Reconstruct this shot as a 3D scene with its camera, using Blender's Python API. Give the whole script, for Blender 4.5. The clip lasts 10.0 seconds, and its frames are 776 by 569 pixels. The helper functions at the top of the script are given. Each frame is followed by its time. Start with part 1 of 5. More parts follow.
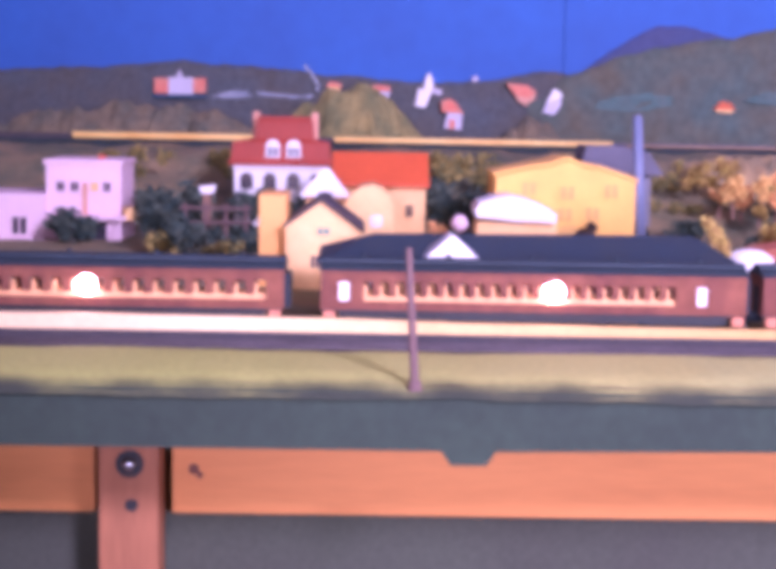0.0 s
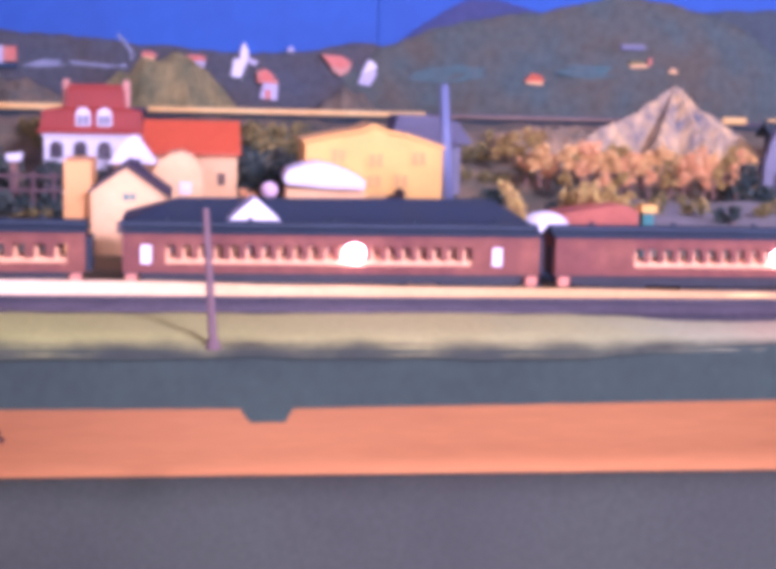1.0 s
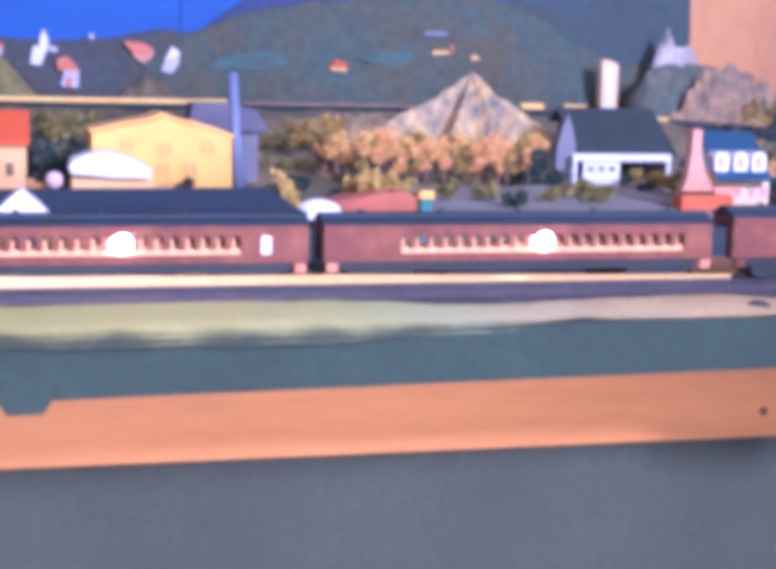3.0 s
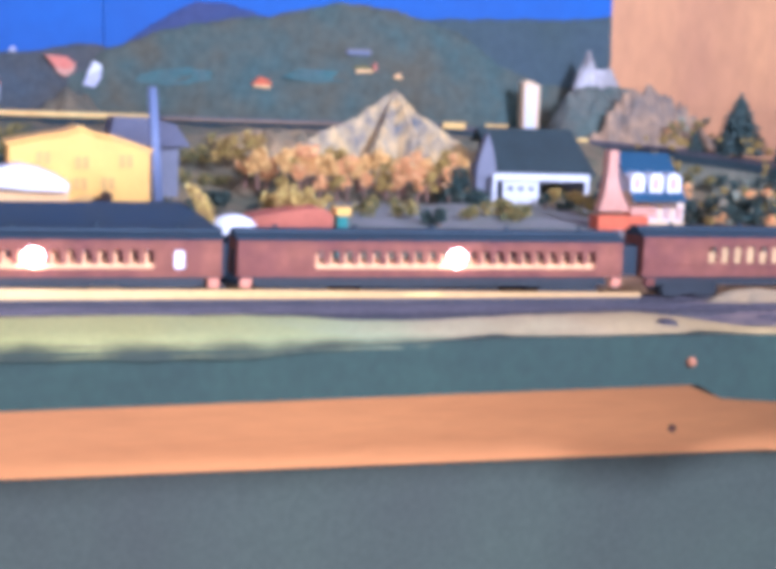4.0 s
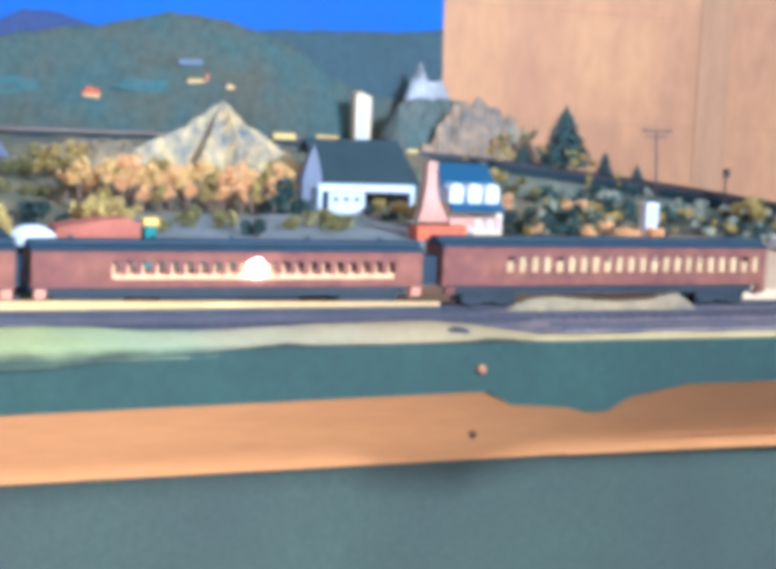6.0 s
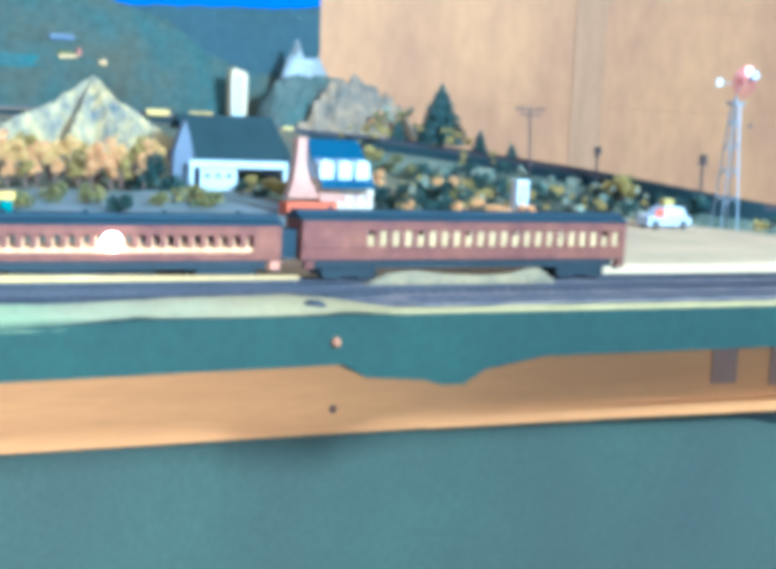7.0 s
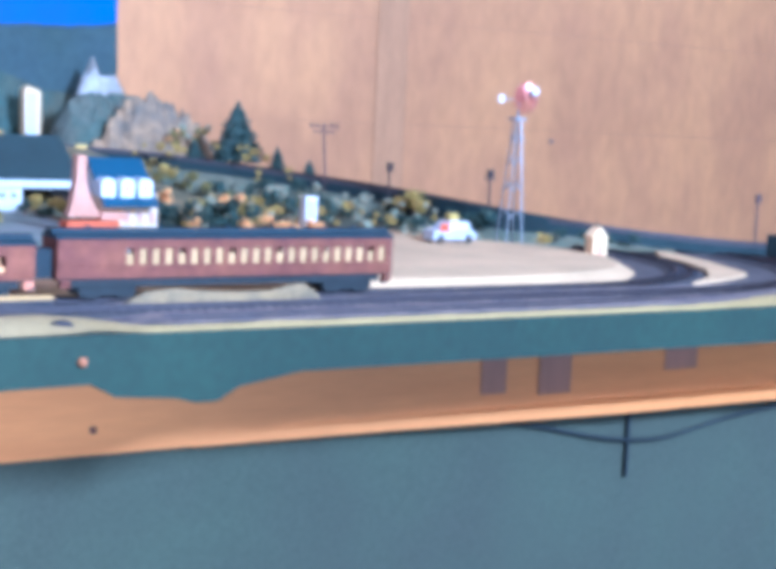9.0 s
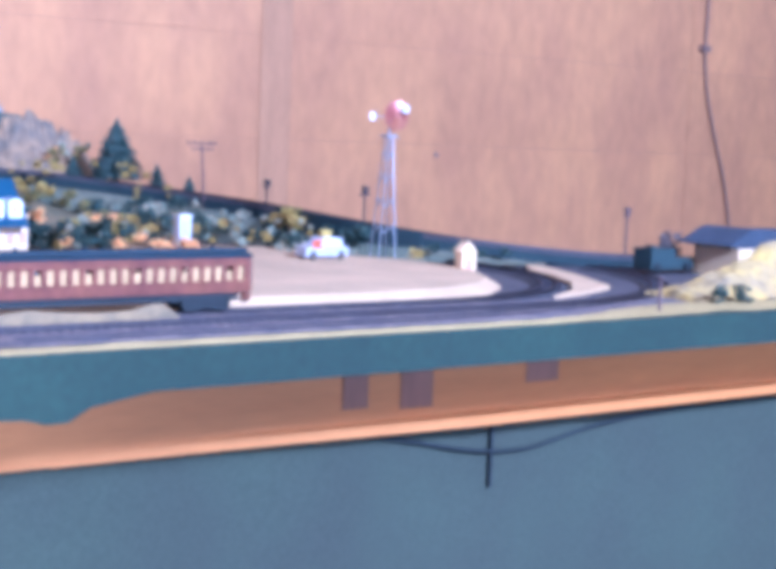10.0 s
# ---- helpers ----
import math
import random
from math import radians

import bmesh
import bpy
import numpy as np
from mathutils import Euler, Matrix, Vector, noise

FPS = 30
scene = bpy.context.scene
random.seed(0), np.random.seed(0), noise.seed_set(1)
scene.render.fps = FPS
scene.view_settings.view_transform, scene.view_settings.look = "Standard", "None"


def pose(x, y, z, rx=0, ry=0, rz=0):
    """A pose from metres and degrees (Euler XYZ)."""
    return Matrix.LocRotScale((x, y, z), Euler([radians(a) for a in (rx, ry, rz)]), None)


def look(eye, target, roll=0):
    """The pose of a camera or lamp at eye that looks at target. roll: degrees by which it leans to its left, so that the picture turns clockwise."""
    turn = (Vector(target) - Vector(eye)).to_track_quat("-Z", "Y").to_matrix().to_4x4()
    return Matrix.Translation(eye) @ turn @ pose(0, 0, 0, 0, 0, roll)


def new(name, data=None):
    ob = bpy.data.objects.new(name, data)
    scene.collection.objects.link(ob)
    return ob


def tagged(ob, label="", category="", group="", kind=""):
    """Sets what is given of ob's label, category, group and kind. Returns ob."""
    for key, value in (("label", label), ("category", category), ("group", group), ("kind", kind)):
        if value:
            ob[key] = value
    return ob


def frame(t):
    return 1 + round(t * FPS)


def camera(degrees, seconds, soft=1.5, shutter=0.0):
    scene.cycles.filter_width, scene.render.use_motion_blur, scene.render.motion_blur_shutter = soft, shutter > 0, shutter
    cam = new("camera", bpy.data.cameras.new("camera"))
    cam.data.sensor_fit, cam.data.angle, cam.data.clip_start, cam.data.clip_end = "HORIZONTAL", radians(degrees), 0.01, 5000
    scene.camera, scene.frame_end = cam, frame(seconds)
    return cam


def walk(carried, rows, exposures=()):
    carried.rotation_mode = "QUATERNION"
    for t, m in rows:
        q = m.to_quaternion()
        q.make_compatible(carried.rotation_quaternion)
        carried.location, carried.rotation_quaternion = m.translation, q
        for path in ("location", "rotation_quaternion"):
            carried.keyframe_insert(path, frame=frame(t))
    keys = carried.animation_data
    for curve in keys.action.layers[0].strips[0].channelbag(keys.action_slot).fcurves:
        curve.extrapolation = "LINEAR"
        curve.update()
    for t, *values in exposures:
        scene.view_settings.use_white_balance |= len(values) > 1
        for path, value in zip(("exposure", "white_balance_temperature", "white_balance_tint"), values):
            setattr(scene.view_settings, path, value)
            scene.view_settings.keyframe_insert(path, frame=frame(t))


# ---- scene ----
# camera: seconds, place, yaw to the left, pitch, lean
cam = camera(29.77, 10.0, soft=7.0)
PATH = [
    (0, -0.2641, -0.9458, 0.1502, -1.03, -7.02, 1.07),
    (0.5, -0.2578, -0.9516, 0.1465, -4.20, -7.52, 1.34),
    (1, -0.2465, -0.9631, 0.1432, -7.77, -7.82, 1.42),
    (1.5, -0.2342, -0.9754, 0.1417, -11.38, -8.08, 1.26),
    (2, -0.2253, -0.9713, 0.1434, -12.96, -8.04, 1.32),
    (2.2, -0.2230, -0.9722, 0.1440, -13.72, -7.92, 1.30),
    (3.3, -0.1960, -0.9865, 0.1484, -14.47, -8.36, 1.15),
    (3.5, -0.1946, -0.9876, 0.1484, -15.21, -8.04, 1.15),
    (4, -0.1930, -0.9905, 0.1470, -16.95, -7.47, 2.12),
    (4.5, -0.1836, -0.9968, 0.1488, -17.87, -7.35, 2.18),
    (5, -0.1768, -1.0071, 0.1504, -19.17, -7.24, 2.08),
    (5.2, -0.1725, -1.0085, 0.1506, -20.26, -7.00, 2.12),
    (6.3, -0.1456, -1.0135, 0.1490, -23.14, -6.68, 2.66),
    (6.5, -0.1408, -1.0145, 0.1488, -23.94, -6.51, 2.71),
    (7, -0.1277, -1.0189, 0.1441, -26.66, -7.36, 2.94),
    (7.5, -0.1154, -1.0193, 0.1439, -28.25, -6.74, 3.21),
    (8, -0.1069, -1.0255, 0.1468, -30.25, -6.54, 3.38),
    (8.5, -0.0931, -1.0304, 0.1503, -31.25, -5.97, 3.14),
    (9, -0.0750, -1.0496, 0.1464, -32.95, -6.38, 2.67),
    (9.5, -0.0588, -1.0678, 0.1524, -34.64, -6.16, 2.03),
    (10, -0.0503, -1.0911, 0.1577, -36.49, -5.84, 2.31),
]
EXPOSURE = [(0, -0.02, 5160, 67), (1, -0.06, 5020, 63), (2, -0.02, 4790, 45), (3.5, 0.1, 4510, 37), (4, 0.14, 4540, 22), (4.5, 0.2, 4570, 35), (5, 0.26, 4480, 27), (6.3, 0.4, 4070, -1), (6.5, 0.45, 3930, -1), (7, 0.53, 3650, -17), (8, 0.42, 3810, -3), (9, 0.37, 3820, 5), (10, 0.38, 3850, 19)]


def aim(x, y, z, yaw, pitch, lean):
    a, b = radians(yaw), radians(pitch)
    ahead = Vector((-math.sin(a) * math.cos(b), math.cos(a) * math.cos(b), math.sin(b)))
    return look((x, y, z), Vector((x, y, z)) + ahead, lean)


walk(cam, [(t, aim(*row)) for t, *row in PATH], EXPOSURE)

# ---- light: a lamp beside the camera, the room's ceiling lamp, an added fill lamp ----
world = bpy.data.worlds.new("room")
world.use_nodes = True
world.node_tree.nodes["Background"].inputs[0].default_value = (0.35, 0.45, 0.6, 1)
world.node_tree.nodes["Background"].inputs[1].default_value = 0.05
scene.world = world


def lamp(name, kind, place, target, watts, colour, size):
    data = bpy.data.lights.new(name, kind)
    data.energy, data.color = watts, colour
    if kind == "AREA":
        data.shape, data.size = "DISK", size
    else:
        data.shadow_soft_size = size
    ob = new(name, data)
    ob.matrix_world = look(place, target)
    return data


movie = lamp("movie_lamp", "SPOT", (-0.32, -1.3, 0.09), (0.0, 0.3, 0.12), 66, (1.0, 0.86, 0.74), 0.12)
movie.spot_size, movie.spot_blend = radians(50), 0.9
# added fill: low lamp brightening curtain, beam and fascia; the room has none there
added_fill = lamp("added_fill_lamp", "SPOT", (1.1, -2.0, -0.3), (0.75, 0.6, -0.08), 46, (0.97, 0.97, 0.97), 0.25)
added_fill.spot_size, added_fill.spot_blend = radians(92), 0.8
lamp("ceiling_lamp", "AREA", (1.0, -2.3, 1.26), (0.9, 0.6, 0.0), 122, (1.0, 0.92, 0.85), 0.5)

# ---- materials ----


def mat(name, colour, rough=0.75, metal=0.0, vary=0.25, grain=300.0, stain=25.0, bump=0.25, stretch=(1, 1, 1), other=None, spec=0.4, per_piece=0.0, per_leaf=0.0):
    """A surface with fine grain and broad stains; other: the colour that the stains lead to."""
    m = bpy.data.materials.new(name)
    m.use_nodes = True
    n, l = m.node_tree.nodes, m.node_tree.links
    p = n["Principled BSDF"]
    p.inputs["Roughness"].default_value, p.inputs["Metallic"].default_value = rough, metal
    p.inputs["Specular IOR Level"].default_value = spec
    coord, place = n.new("ShaderNodeTexCoord"), n.new("ShaderNodeMapping")
    place.inputs["Scale"].default_value = stretch
    l.new(coord.outputs["Object"], place.inputs["Vector"])
    fine, broad = n.new("ShaderNodeTexNoise"), n.new("ShaderNodeTexNoise")
    for node, scale, detail in ((fine, grain, 4), (broad, stain, 5)):
        node.inputs["Scale"].default_value, node.inputs["Detail"].default_value = scale, detail
        l.new(place.outputs["Vector"], node.inputs["Vector"])
    ramp = n.new("ShaderNodeValToRGB")
    ramp.color_ramp.elements[0].position, ramp.color_ramp.elements[1].position = 0.32, 0.7
    ramp.color_ramp.elements[0].color = (*colour, 1)
    ramp.color_ramp.elements[1].color = (*(other or [c * (1 - vary) for c in colour]), 1)
    if per_leaf:
        geo, mix = n.new("ShaderNodeNewGeometry"), n.new("ShaderNodeMix")
        mix.inputs["Factor"].default_value = per_leaf
        l.new(broad.outputs["Fac"], mix.inputs["A"])
        l.new(geo.outputs["Random Per Island"], mix.inputs["B"])
        l.new(mix.outputs["Result"], ramp.inputs["Fac"])
    else:
        l.new(broad.outputs["Fac"], ramp.inputs["Fac"])
    hue = n.new("ShaderNodeHueSaturation")
    rng = n.new("ShaderNodeMapRange")
    rng.inputs["To Min"].default_value, rng.inputs["To Max"].default_value = 1 - vary, 1 + vary
    l.new(fine.outputs["Fac"], rng.inputs["Value"])
    if per_piece:
        info, add = n.new("ShaderNodeObjectInfo"), n.new("ShaderNodeMath")
        add.operation = "MULTIPLY_ADD"
        add.inputs[1].default_value = per_piece
        l.new(info.outputs["Random"], add.inputs[0])
        l.new(rng.outputs["Result"], add.inputs[2])
        l.new(add.outputs[0], hue.inputs["Value"])
    else:
        l.new(rng.outputs["Result"], hue.inputs["Value"])
    l.new(ramp.outputs["Color"], hue.inputs["Color"])
    l.new(hue.outputs["Color"], p.inputs["Base Color"])
    if bump:
        b = n.new("ShaderNodeBump")
        b.inputs["Strength"].default_value, b.inputs["Distance"].default_value = bump, 0.001
        l.new(fine.outputs["Fac"], b.inputs["Height"])
        l.new(b.outputs["Normal"], p.inputs["Normal"])
    return m


def zoned(name, zones, rough, vary, grain, ragged, edge=None):
    """A surface whose colour passes along the table from zone to zone, (x, colour); edge: (y0, y1, colour) that the
    front border darkens to.
    """
    m = mat(name, (0.5, 0.5, 0.5), rough, vary=vary, grain=grain, stain=18)
    n, l = m.node_tree.nodes, m.node_tree.links
    hue = next(k for k in n if k.bl_idname == "ShaderNodeHueSaturation")
    geo, split, noise, spread = n.new("ShaderNodeNewGeometry"), n.new("ShaderNodeSeparateXYZ"), n.new("ShaderNodeTexNoise"), n.new("ShaderNodeMath")
    noise.inputs["Scale"].default_value, noise.inputs["Detail"].default_value = 22, 6
    l.new(geo.outputs["Position"], split.inputs[0])
    l.new(geo.outputs["Position"], noise.inputs["Vector"])
    spread.operation = "MULTIPLY_ADD"
    spread.inputs[1].default_value = ragged
    l.new(noise.outputs["Fac"], spread.inputs[0])
    l.new(split.outputs["X"], spread.inputs[2])
    at, ramp = n.new("ShaderNodeMapRange"), n.new("ShaderNodeValToRGB")
    x0, x1 = zones[0][0], zones[-1][0]
    at.inputs["From Min"].default_value, at.inputs["From Max"].default_value = x0 + ragged / 2, x1 + ragged / 2
    l.new(spread.outputs[0], at.inputs["Value"])
    l.new(at.outputs["Result"], ramp.inputs["Fac"])
    e = ramp.color_ramp.elements
    for x, colour in zones[1:-1]:
        e.new((x - x0) / (x1 - x0)).color = (*colour, 1)
    e[0].color, e[len(zones) - 1].color = (*zones[0][1], 1), (*zones[-1][1], 1)
    out = ramp.outputs["Color"]
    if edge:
        deep, border, mix = n.new("ShaderNodeMath"), n.new("ShaderNodeMapRange"), n.new("ShaderNodeMix")
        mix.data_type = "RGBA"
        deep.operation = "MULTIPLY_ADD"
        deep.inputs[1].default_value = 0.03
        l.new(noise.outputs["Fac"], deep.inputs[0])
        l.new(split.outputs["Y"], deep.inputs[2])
        border.interpolation_type = "SMOOTHSTEP"
        border.inputs["From Min"].default_value, border.inputs["From Max"].default_value = edge[0] + 0.015, edge[1] + 0.015
        l.new(deep.outputs[0], border.inputs["Value"])
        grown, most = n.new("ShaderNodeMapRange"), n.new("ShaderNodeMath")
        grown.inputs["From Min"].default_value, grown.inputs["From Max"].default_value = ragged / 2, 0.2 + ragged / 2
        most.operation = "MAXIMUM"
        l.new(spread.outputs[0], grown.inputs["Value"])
        l.new(border.outputs["Result"], most.inputs[0])
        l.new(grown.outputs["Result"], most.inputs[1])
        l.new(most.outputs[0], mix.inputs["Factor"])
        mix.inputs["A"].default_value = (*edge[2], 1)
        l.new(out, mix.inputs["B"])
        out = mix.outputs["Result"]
    l.new(out, hue.inputs["Color"])
    return m


def glow(name, colour, strength):
    m = bpy.data.materials.new(name)
    m.use_nodes = True
    p = m.node_tree.nodes["Principled BSDF"]
    p.inputs["Base Color"].default_value = (*colour, 1)
    p.inputs["Emission Color"].default_value = (*colour, 1)
    p.inputs["Emission Strength"].default_value = strength
    return m


PLYWOOD = mat("plywood", (0.685, 0.338, 0.142), 0.7, vary=0.2, grain=26, stain=4, stretch=(1.6, 1.6, 0.8), other=(0.52, 0.25, 0.12), per_piece=0.06)
SEAM = mat("seam_wood", (0.6, 0.31, 0.15), 0.75, vary=0.2, grain=60, stain=6, stretch=(5, 5, 0.6))
BATTEN = mat("batten_wood", (0.3, 0.17, 0.12), 0.75, vary=0.2, grain=80, stain=8, stretch=(5, 5, 0.6))
PINE = mat("pine_board", (0.77, 0.31, 0.082), 0.6, vary=0.14, grain=60, stain=7, stretch=(0.5, 6, 6), other=(0.66, 0.255, 0.066))
BLOCK_WOOD = mat("block_wood", (0.42, 0.2, 0.12), 0.7, vary=0.2, grain=70, stain=9, stretch=(6, 6, 0.6))
SCRUB_TAN = mat("tan_scrub", (0.21, 0.165, 0.1), 0.95, vary=0.45, grain=90, stain=30, other=(0.1, 0.11, 0.085), bump=0.5)
MAUVE_GRIT = mat("mauve_grit", (0.24, 0.18, 0.16), 0.95, vary=0.5, grain=300, stain=34, other=(0.11, 0.095, 0.115))
KNOT = mat("wood_knot", (0.16, 0.06, 0.035), 0.6, vary=0.2)
TAN_ROCK = mat("tan_rock", (0.46, 0.31, 0.155), 0.95, vary=0.35, grain=100, stain=30, other=(0.17, 0.155, 0.1), bump=0.5)
DULL_GILT = mat("dull_gilt", (0.3, 0.2, 0.11), 0.6, vary=0.25, grain=150, stain=20)
PALE_SAND = mat("pale_sand", (0.33, 0.23, 0.115), 0.95, vary=0.35, grain=320, stain=60, other=(0.2, 0.15, 0.09))
LEG_WOOD = mat("leg_wood", (0.4, 0.155, 0.068), 0.65, vary=0.22, grain=70, stain=9, stretch=(6, 6, 0.6))
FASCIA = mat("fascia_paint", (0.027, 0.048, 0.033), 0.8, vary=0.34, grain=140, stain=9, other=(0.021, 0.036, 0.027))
CURTAIN = mat("curtain_cloth", (0.066, 0.078, 0.054), 0.9, vary=0.28, grain=240, stain=6, other=(0.058, 0.062, 0.047))
ORANGE_CREAM = mat("orange_cream_wall", (0.92, 0.47, 0.13), 0.6, vary=0.08, grain=300, stain=25)
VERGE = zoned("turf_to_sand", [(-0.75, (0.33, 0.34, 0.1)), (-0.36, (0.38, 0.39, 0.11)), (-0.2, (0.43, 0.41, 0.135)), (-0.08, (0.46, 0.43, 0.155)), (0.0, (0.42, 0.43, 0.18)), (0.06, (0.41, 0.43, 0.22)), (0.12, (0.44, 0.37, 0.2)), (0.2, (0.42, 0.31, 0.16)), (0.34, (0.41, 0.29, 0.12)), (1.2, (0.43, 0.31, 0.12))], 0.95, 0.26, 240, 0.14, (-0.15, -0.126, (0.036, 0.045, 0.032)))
# kerb: the white glare at its left end is put into the colour
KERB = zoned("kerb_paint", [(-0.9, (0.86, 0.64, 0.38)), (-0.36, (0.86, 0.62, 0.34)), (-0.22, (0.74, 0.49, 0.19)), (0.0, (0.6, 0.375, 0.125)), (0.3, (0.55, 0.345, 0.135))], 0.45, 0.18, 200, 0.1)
FAR_PURPLE = mat("far_purple_hill_paint", (0.075, 0.09, 0.2), 0.9, vary=0.2, grain=60, stain=8, other=(0.06, 0.085, 0.2))
SLOPE = mat("tan_brown_slope", (0.52, 0.33, 0.18), 0.95, vary=0.4, grain=110, stain=34, other=(0.2, 0.17, 0.14), bump=0.6)
KNOLL = mat("green_grey_knoll", (0.12, 0.155, 0.13), 0.95, vary=0.35, grain=100, stain=24, other=(0.19, 0.18, 0.14))
ROAD_PAINT = mat("pale_road_paint", (0.36, 0.4, 0.48), 0.8, vary=0.15, grain=90, stain=20, other=(0.25, 0.29, 0.37))
CORAL = mat("coral_paint", (0.75, 0.2, 0.13), 0.7, vary=0.15, grain=150, stain=40, other=(0.7, 0.3, 0.2))
LAVENDER = mat("lavender_white_paint", (0.62, 0.6, 0.72), 0.7, vary=0.12, grain=150, stain=40)
SKIRTING = mat("room_paint", (0.78, 0.74, 0.69), 0.8, vary=0.06, grain=90, stain=3)
CONCRETE = mat("floor_concrete", (0.09, 0.088, 0.085), 0.85, vary=0.15, grain=80, stain=3)
SKY = mat("sky_paint", (0.036, 0.14, 0.5), 0.7, vary=0.1, grain=40, stain=4, other=(0.038, 0.115, 0.41), bump=0.08)
HILL = mat("hill_paint", (0.082, 0.1, 0.115), 0.9, vary=0.4, grain=110, stain=18, other=(0.098, 0.092, 0.08))
HILL_BLUE = mat("far_hill_paint", (0.075, 0.105, 0.12), 0.9, vary=0.25, grain=70, stain=9, other=(0.075, 0.105, 0.105))
HILL_GREEN = mat("green_hill", (0.088, 0.133, 0.122), 0.95, vary=0.4, grain=80, stain=15, other=(0.125, 0.118, 0.082))
OCHRE = mat("ochre_scrub", (0.33, 0.27, 0.1), 0.95, vary=0.45, grain=130, stain=34, other=(0.15, 0.16, 0.075), bump=0.5)
EARTH = mat("brown_earth", (0.32, 0.235, 0.125), 0.95, vary=0.4, grain=120, stain=16, other=(0.11, 0.13, 0.085))
GRAVEL = mat("pale_gravel", (0.7, 0.475, 0.265), 0.95, vary=0.24, grain=420, stain=14, other=(0.56, 0.38, 0.215))
BALLAST = mat("grey_ballast", (0.066, 0.062, 0.074), 0.95, vary=0.45, grain=600, stain=24, other=(0.12, 0.1, 0.105))
ROADBED = mat("dark_roadbed", (0.048, 0.047, 0.058), 0.95, vary=0.4, grain=600, stain=26, other=(0.075, 0.066, 0.072))
TEAL_FIELD = mat("teal_meadow_paint", (0.085, 0.18, 0.175), 0.9, vary=0.3, grain=120, stain=30, other=(0.11, 0.15, 0.14))
MIXED_GREEN = mat("mixed_ground_cover", (0.13, 0.15, 0.11), 0.95, vary=0.45, grain=180, stain=30, other=(0.24, 0.22, 0.15))
TIE = mat("track_tie", (0.04, 0.036, 0.05), 0.8, vary=0.3, grain=300, stain=60)
RAIL = mat("nickel_rail", (0.13, 0.115, 0.13), 0.55, 1.0, vary=0.2, grain=200, stain=40, bump=0.0)
GILT = mat("gilt_paint", (0.95, 0.68, 0.22), 0.4, vary=0.15, grain=200, stain=20, other=(0.8, 0.45, 0.1))
GIRDER = mat("girder_slate", (0.032, 0.052, 0.06), 0.8, vary=0.25, grain=200, stain=25)
MAROON = mat("maroon_plastic", (0.225, 0.085, 0.05), 0.65, vary=0.35, grain=140, stain=40, bump=0.08, spec=0.15, other=(0.14, 0.05, 0.042))
ROOF_BLACK = mat("roof_black", (0.018, 0.034, 0.05), 0.65, vary=0.2, grain=250, stain=30)
STEEL = mat("black_running_gear", (0.025, 0.03, 0.035), 0.6, vary=0.3, grain=300, stain=50)
CREAM_SHADE = mat("cream_blind", (0.52, 0.33, 0.14), 0.7, vary=0.12, grain=200, stain=60, other=(0.42, 0.26, 0.11), per_piece=0.3)
SEAT = mat("cream_seat", (0.82, 0.43, 0.19), 0.7, vary=0.2, grain=200, stain=60, per_piece=0.1)
DARK_GAP = mat("rubber_bellows", (0.02, 0.03, 0.04), 0.8, vary=0.2)
SLATE = mat("slate_roof", (0.02, 0.042, 0.075), 0.7, vary=0.25, grain=260, stain=30, other=(0.03, 0.046, 0.065))
WHITE = mat("white_plastic", (0.85, 0.84, 0.86), 0.45, vary=0.06, grain=200, stain=30, bump=0.08)
PINK = mat("pink_stucco", (0.9, 0.66, 0.76), 0.6, vary=0.08, grain=300, stain=25)
CREAM = mat("cream_wall", (0.95, 0.62, 0.27), 0.6, vary=0.1, grain=200, stain=30, other=(0.9, 0.52, 0.2))
YELLOW = mat("yellow_wall", (0.92, 0.55, 0.115), 0.6, vary=0.1, grain=300, stain=25, other=(0.84, 0.46, 0.095))
YELLOW_SHADE = mat("yellow_shutter", (0.66, 0.4, 0.11), 0.6, vary=0.1)
ORANGE_ROOF = mat("orange_roof", (0.75, 0.13, 0.04), 0.55, vary=0.12, grain=240, stain=20)
RED_ROOF = mat("red_roof", (0.4, 0.055, 0.03), 0.55, vary=0.25, grain=240, stain=20)
BRICK = mat("red_brick", (0.75, 0.17, 0.07), 0.8, vary=0.25, grain=260, stain=40)
CHIMNEY = mat("pale_brick", (0.72, 0.4, 0.29), 0.8, vary=0.22, grain=260, stain=40, other=(0.62, 0.3, 0.2))
BLUE_ROOF = mat("blue_roof", (0.025, 0.085, 0.16), 0.6, vary=0.2, grain=240, stain=25)
GREEN_ROOF = mat("dark_green_roof", (0.045, 0.07, 0.075), 0.75, vary=0.25, grain=240, stain=25)
GREY_WALL = mat("grey_gable", (0.24, 0.24, 0.29), 0.7, vary=0.15)
GLASS_DARK = mat("window_dark", (0.05, 0.045, 0.06), 0.15, vary=0.1, bump=0.0, spec=0.6)
TRIM_DARK = mat("dark_trim", (0.07, 0.05, 0.05), 0.6, vary=0.2)
POLE_BLUE = mat("blue_grey_pole", (0.19, 0.23, 0.37), 0.45, vary=0.15, stretch=(1, 1, 0.2))
MAUVE_ROOF = mat("mauve_grey_roof", (0.15, 0.15, 0.21), 0.6, vary=0.2, grain=200, stain=25)
POLE_BROWN = mat("brown_pole", (0.17, 0.105, 0.1), 0.8, vary=0.25, stretch=(1, 1, 0.2))
